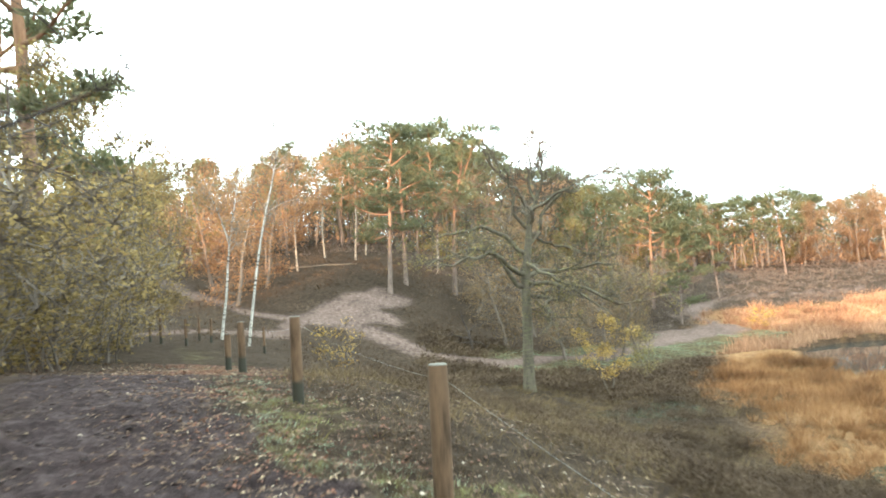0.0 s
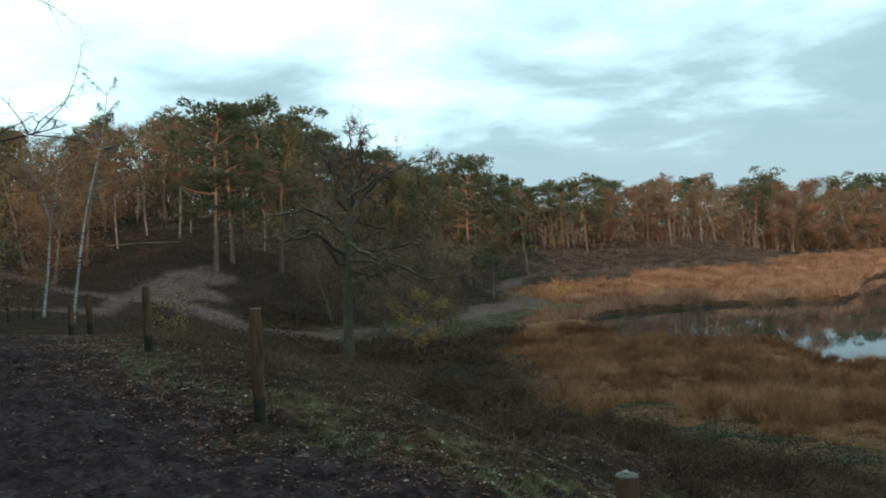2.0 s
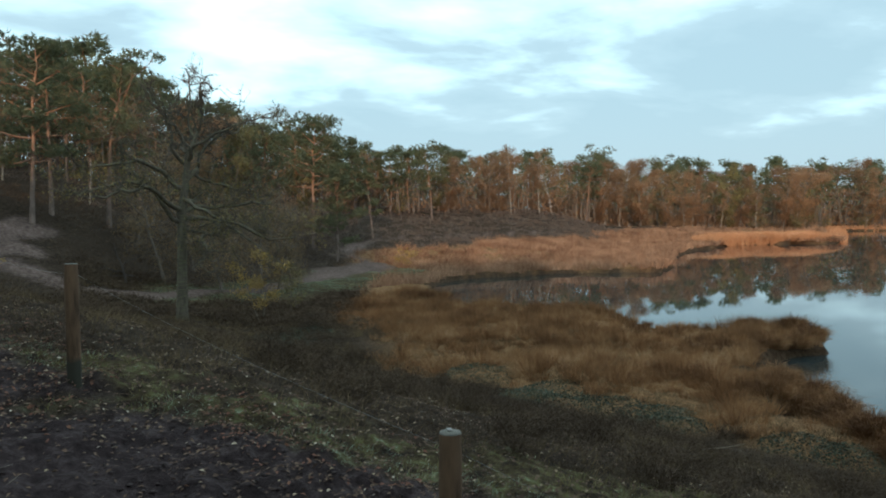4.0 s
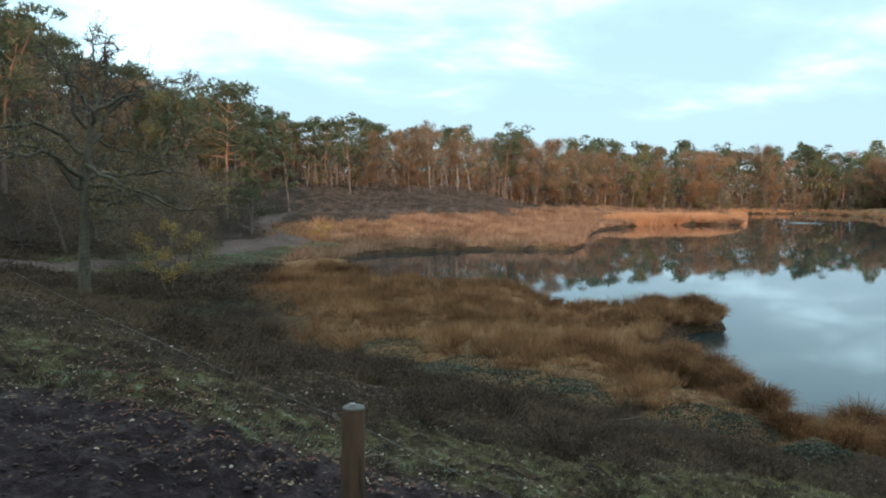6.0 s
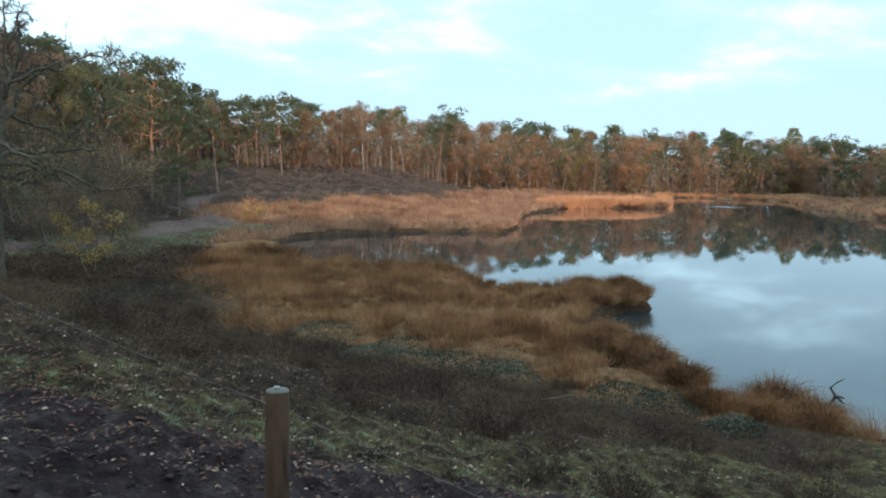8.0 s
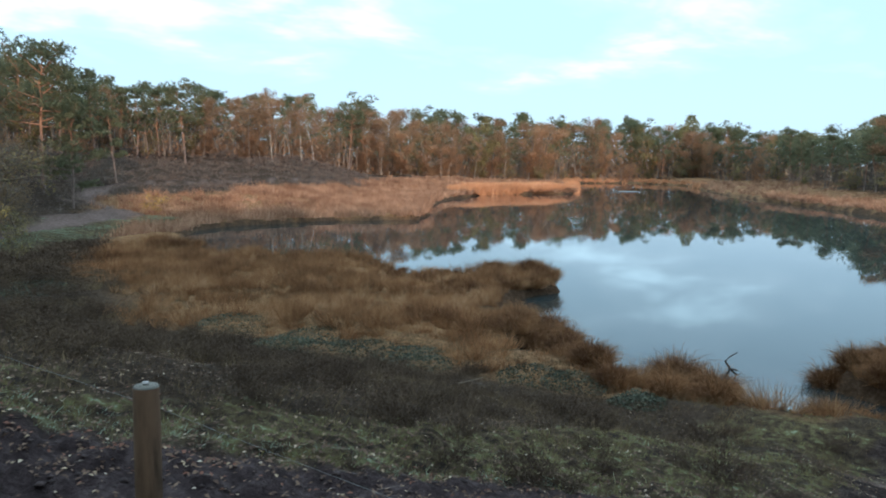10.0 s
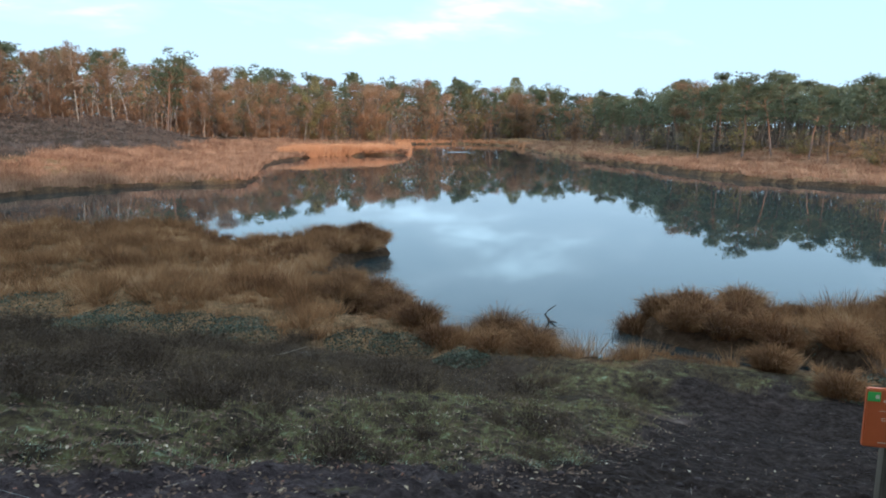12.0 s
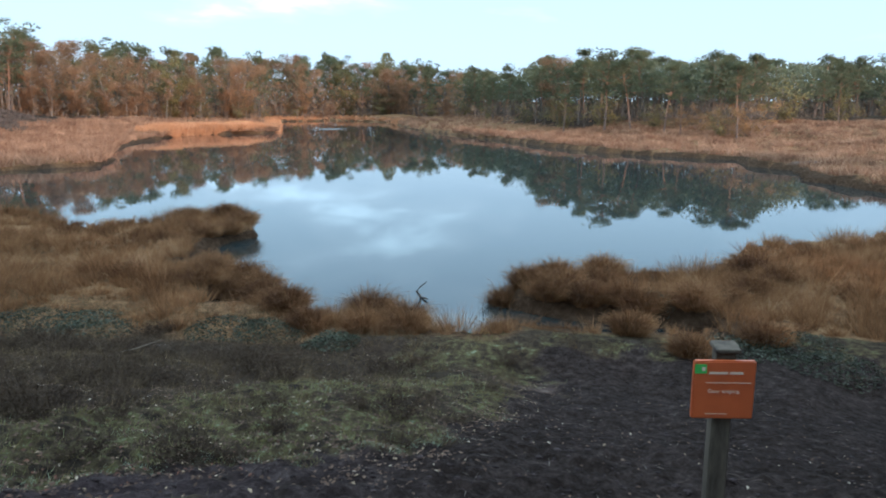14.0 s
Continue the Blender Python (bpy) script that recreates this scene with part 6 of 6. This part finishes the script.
def wire_between(points, sag, radius=0.0008):
    line = []
    for (a, b) in zip(points[:-1], points[1:]):
        for i in range(12):
            t = i / 12
            p = np.array(a) * (1 - t) + np.array(b) * t
            p[2] -= sag * 4 * t * (1 - t)
            line.append(p)
    line.append(np.array(points[-1]))
    sh = Shape()
    sh.tube(line, np.full(len(line), radius), 5)
    return tagged(new("fence_wire", sh.mesh("fence_wire", WIRE, True)), "thin galvanised wire strung between the fence posts", "fence wire")


def make_fence():
    posts = [(2.95, -0.95, 4.02, 0.056), (1.2, 2.98, 4.54, 0.054), (-0.55, 6.96, 5.165, 0.056), (-2.14, 10.45, 5.38, 0.057), (-3.62, 13.4, 5.27, 0.057), (-4.45, 15.3, 5.02, 0.053)]
    for k, (x, y, top, r) in enumerate(posts):
        fence_post(x, y, top, r, ((0.5, -1.2), (0.5, 0.8), (0.3, 0.4), (0.8, 0.3), (-0.6, 0.5), (0.4, -0.5))[k], 700 + k,
                   "round weathered wooden fence post with a dark damp foot", tag=(k == 1))
    wire_between([(x + 0.06, y + 0.03, top - 0.1) for x, y, top, r in posts], 0.05)
    for k, (bearing, d) in enumerate([(-23.9, 30), (-22.0, 30), (-21.3, 29), (-19.7, 28), (-19.0, 31), (-18.2, 30), (-14.7, 27)]):
        x, y = at_bearing(bearing, d)
        fence_post(x, y, float(height(np.array([x]), np.array([y]))[0]) + 0.85, 0.045, (0, 0), 720 + k, "short grey wooden post of the lower fence")
    for k, (bearing, d) in enumerate([(1.2, 67), (1.6, 69), (0.8, 64)]):
        x, y = at_bearing(bearing, d)
        fence_post(x, y, float(height(np.array([x]), np.array([y]))[0]) + 1.1, 0.07, (0, 0), 730 + k, "pale wooden post on the far heath")


def make_sign():
    m_orange, nt, b = material("orange_sign_paint", 0.5, 0.4)
    n = noise_node(nt, 4, 5, 0.6)
    nt.links.new(ramp_node(nt, n, [(0.3, (0.29, 0.06, 0.017)), (0.7, (0.38, 0.082, 0.022))]), b.inputs["Base Color"])
    m_green, nt, b = material("green_badge_paint", 0.5, 0.4)
    b.inputs["Base Color"].default_value = (0.06, 0.3, 0.06, 1)
    m_white, nt, b = material("white_sign_print", 0.6, 0.3)
    b.inputs["Base Color"].default_value = (0.48, 0.37, 0.3, 1)
    m_post = post_wood("dark_sign_post_wood", (0.075, 0.06, 0.045), 0.05)
    x, y = 4.46, 0.19
    g = float(height(np.array([x]), np.array([y]))[0])
    e = tagged(new("sign"), "small orange notice board on a dark wooden post", "sign")
    e.location = (x, y, g)
    e.rotation_euler = (0, 0, radians(-66))

    def box(name, size, at, mat, parent, label="", bevel=0.006, tilt=0.0):
        bm = bmesh.new()
        bmesh.ops.create_cube(bm, size=1, matrix=Matrix.Translation(at) @ Matrix.Rotation(tilt, 4, "X") @ Matrix.Diagonal((*size, 1)))
        bmesh.ops.bevel(bm, geom=bm.edges[:], offset=bevel, segments=2, affect="EDGES")
        return part(name, bm, mat, parent, label, False)
    top = 4.27 - g
    box("post", (0.09, 0.075, top + 0.3), (0.015, 0.06, (top - 0.26) / 2 + 0.02), m_post, e, "dark damp square post")
    box("post_cap", (0.12, 0.1, 0.02), (0.015, 0.05, top + 0.045), m_post, e, "mossy sloped cap", 0.004, radians(10))
    board = box("board", (0.285, 0.03, 0.285), (0, 0, top - 0.145), m_orange, e, "orange painted board")
    front = -0.0165
    box("badge", (0.055, 0.003, 0.045), (-0.113, front, top - 0.04), m_green, board, "green badge", 0.0008)
    box("badge_mark", (0.016, 0.002, 0.018), (-0.1, front - 0.002, top - 0.04), m_white, board, "white emblem", 0.0005)
    words = bpy.data.curves.new("lettering", "FONT")
    words.body, words.size, words.align_x, words.extrude = "Geen toegang", 0.026, "LEFT", 0.0005
    words.materials.append(m_white)
    text = new("lettering", words)
    text.parent = board
    text.matrix_basis = Matrix.Translation((-0.075, front - 0.001, top - 0.157)) @ Matrix.Rotation(radians(90), 4, "X")
    tagged(text, "white lettering")
    for w, dx, dz in ((0.155, 0.005, 0.06), (0.1, -0.03, 0.262)):
        xs = dx - w / 2
        for wd in (0.55, 0.4):
            box("lettering_bar", (w * wd, 0.0015, 0.011 if dz < 0.2 else 0.004), (xs + w * wd / 2, front, top - dz), m_white, board, "white lettering", 0.0004)
            xs += w * (wd + 0.06)
    box("rule_line", (0.21, 0.0012, 0.003), (0.02, front, top - 0.108), m_white, board, "thin white line", 0.0003)


make_fence()
make_sign()


# ---- dead wood ----
def dead_branch(name, pts, radii, mat, label):
    sh = Shape()
    sh.tube(pts, radii, 7)
    return tagged(new(name, sh.mesh(name, mat, True)), label, "dead branch")


def make_dead_wood():
    dead_branch("dead_branch", [(18.7, 9.2, -0.2), (18.65, 9.25, 0.08), (18.58, 9.32, 0.22), (18.62, 9.22, 0.36), (18.72, 9.06, 0.5)], [0.035, 0.035, 0.03, 0.022, 0.01], DARK_BARK, "dark curved branch standing out of the water")
    dead_branch("dead_branch", [(18.7, 9.2, 0.02), (18.6, 9.05, 0.05), (18.52, 8.93, 0.06)], [0.03, 0.03, 0.015], DARK_BARK, "dark branch stub lying on the water")
    dead_branch("dead_branch", [(18.3, 7.2, -0.15), (18.3, 7.18, 0.15), (18.32, 7.15, 0.3)], [0.012, 0.012, 0.006], BROWN_BARK, "thin twig standing out of the water")
    dead_branch("dead_branch", [(24.0, 6.3, -0.1), (24.0, 6.0, 0.25), (24.1, 5.4, 0.45), (24.3, 4.9, 0.42)], [0.03, 0.025, 0.02, 0.01], BROWN_BARK, "bent grey branch over the water")
    g = float(height(np.array([-9.4]), np.array([56.0]))[0])
    dead_branch("fallen_log", [(-13.0, 55.4, g + 0.1), (-10.5, 55.8, g + 0.2), (-8.2, 56.2, g + 0.15)], [0.05, 0.055, 0.045], PALE_WOOD, "pale fallen log lying on the heath")
    g = float(height(np.array([9.2]), np.array([9.6]))[0])
    dead_branch("dead_branch", [(9.0, 9.9, g + 0.12), (9.25, 9.6, g + 0.2), (9.5, 9.35, g + 0.3)], [0.012, 0.012, 0.008], PALE_WOOD, "pale broken stick in the heather")


def dead_snag(x, y):
    """Dead dark shrub on the rise: a leaning forked stem with long level arms."""
    rng = np.random.RandomState(401)
    sh = Shape()
    stem = np.array([(0.2, 0, -0.1), (0.15, 0, 0.5), (0.0, 0.05, 1.1), (-0.25, 0.05, 1.7), (-0.35, 0.1, 2.3)])
    sh.tube(stem, [0.07, 0.06, 0.05, 0.035, 0.015], 6)
    for z, side, ln, rise in ((0.45, -1, 2.6, 0.12), (0.6, -1, 1.9, 0.25), (0.5, 1, 2.0, 0.1), (1.0, 1, 1.1, 0.4), (1.5, -1, 0.8, 0.6)):
        p = np.array([np.interp(z, stem[:, 2], stem[:, i]) for i in range(3)])
        line = bent_line(rng, p, (side, 0.15, rise), ln, 8, 0.22, 0.0)
        sh.tube(line, np.linspace(0.035, 0.008, 9), 5)
        for k in range(7):
            q0 = line[rng.randint(2, 9)]
            sh.tube(bent_line(rng, q0, unit(rng, 1)[0] + np.array([side * 0.5, 0, 0.3]), rng.uniform(0.25, 0.7), 4, 0.25, 0.0), np.linspace(0.012, 0.004, 5), 4)
    return set_at(tagged(new("dead_shrub", sh.mesh("dead_shrub", DARK_BARK, True)), "dark leafless dead shrub with long level arms", "dead shrub"), x, y)


dead_snag(-0.4, 44.5)
PALE_WOOD = barky("pale_dead_wood", (0.15, 0.12, 0.092))
make_dead_wood()
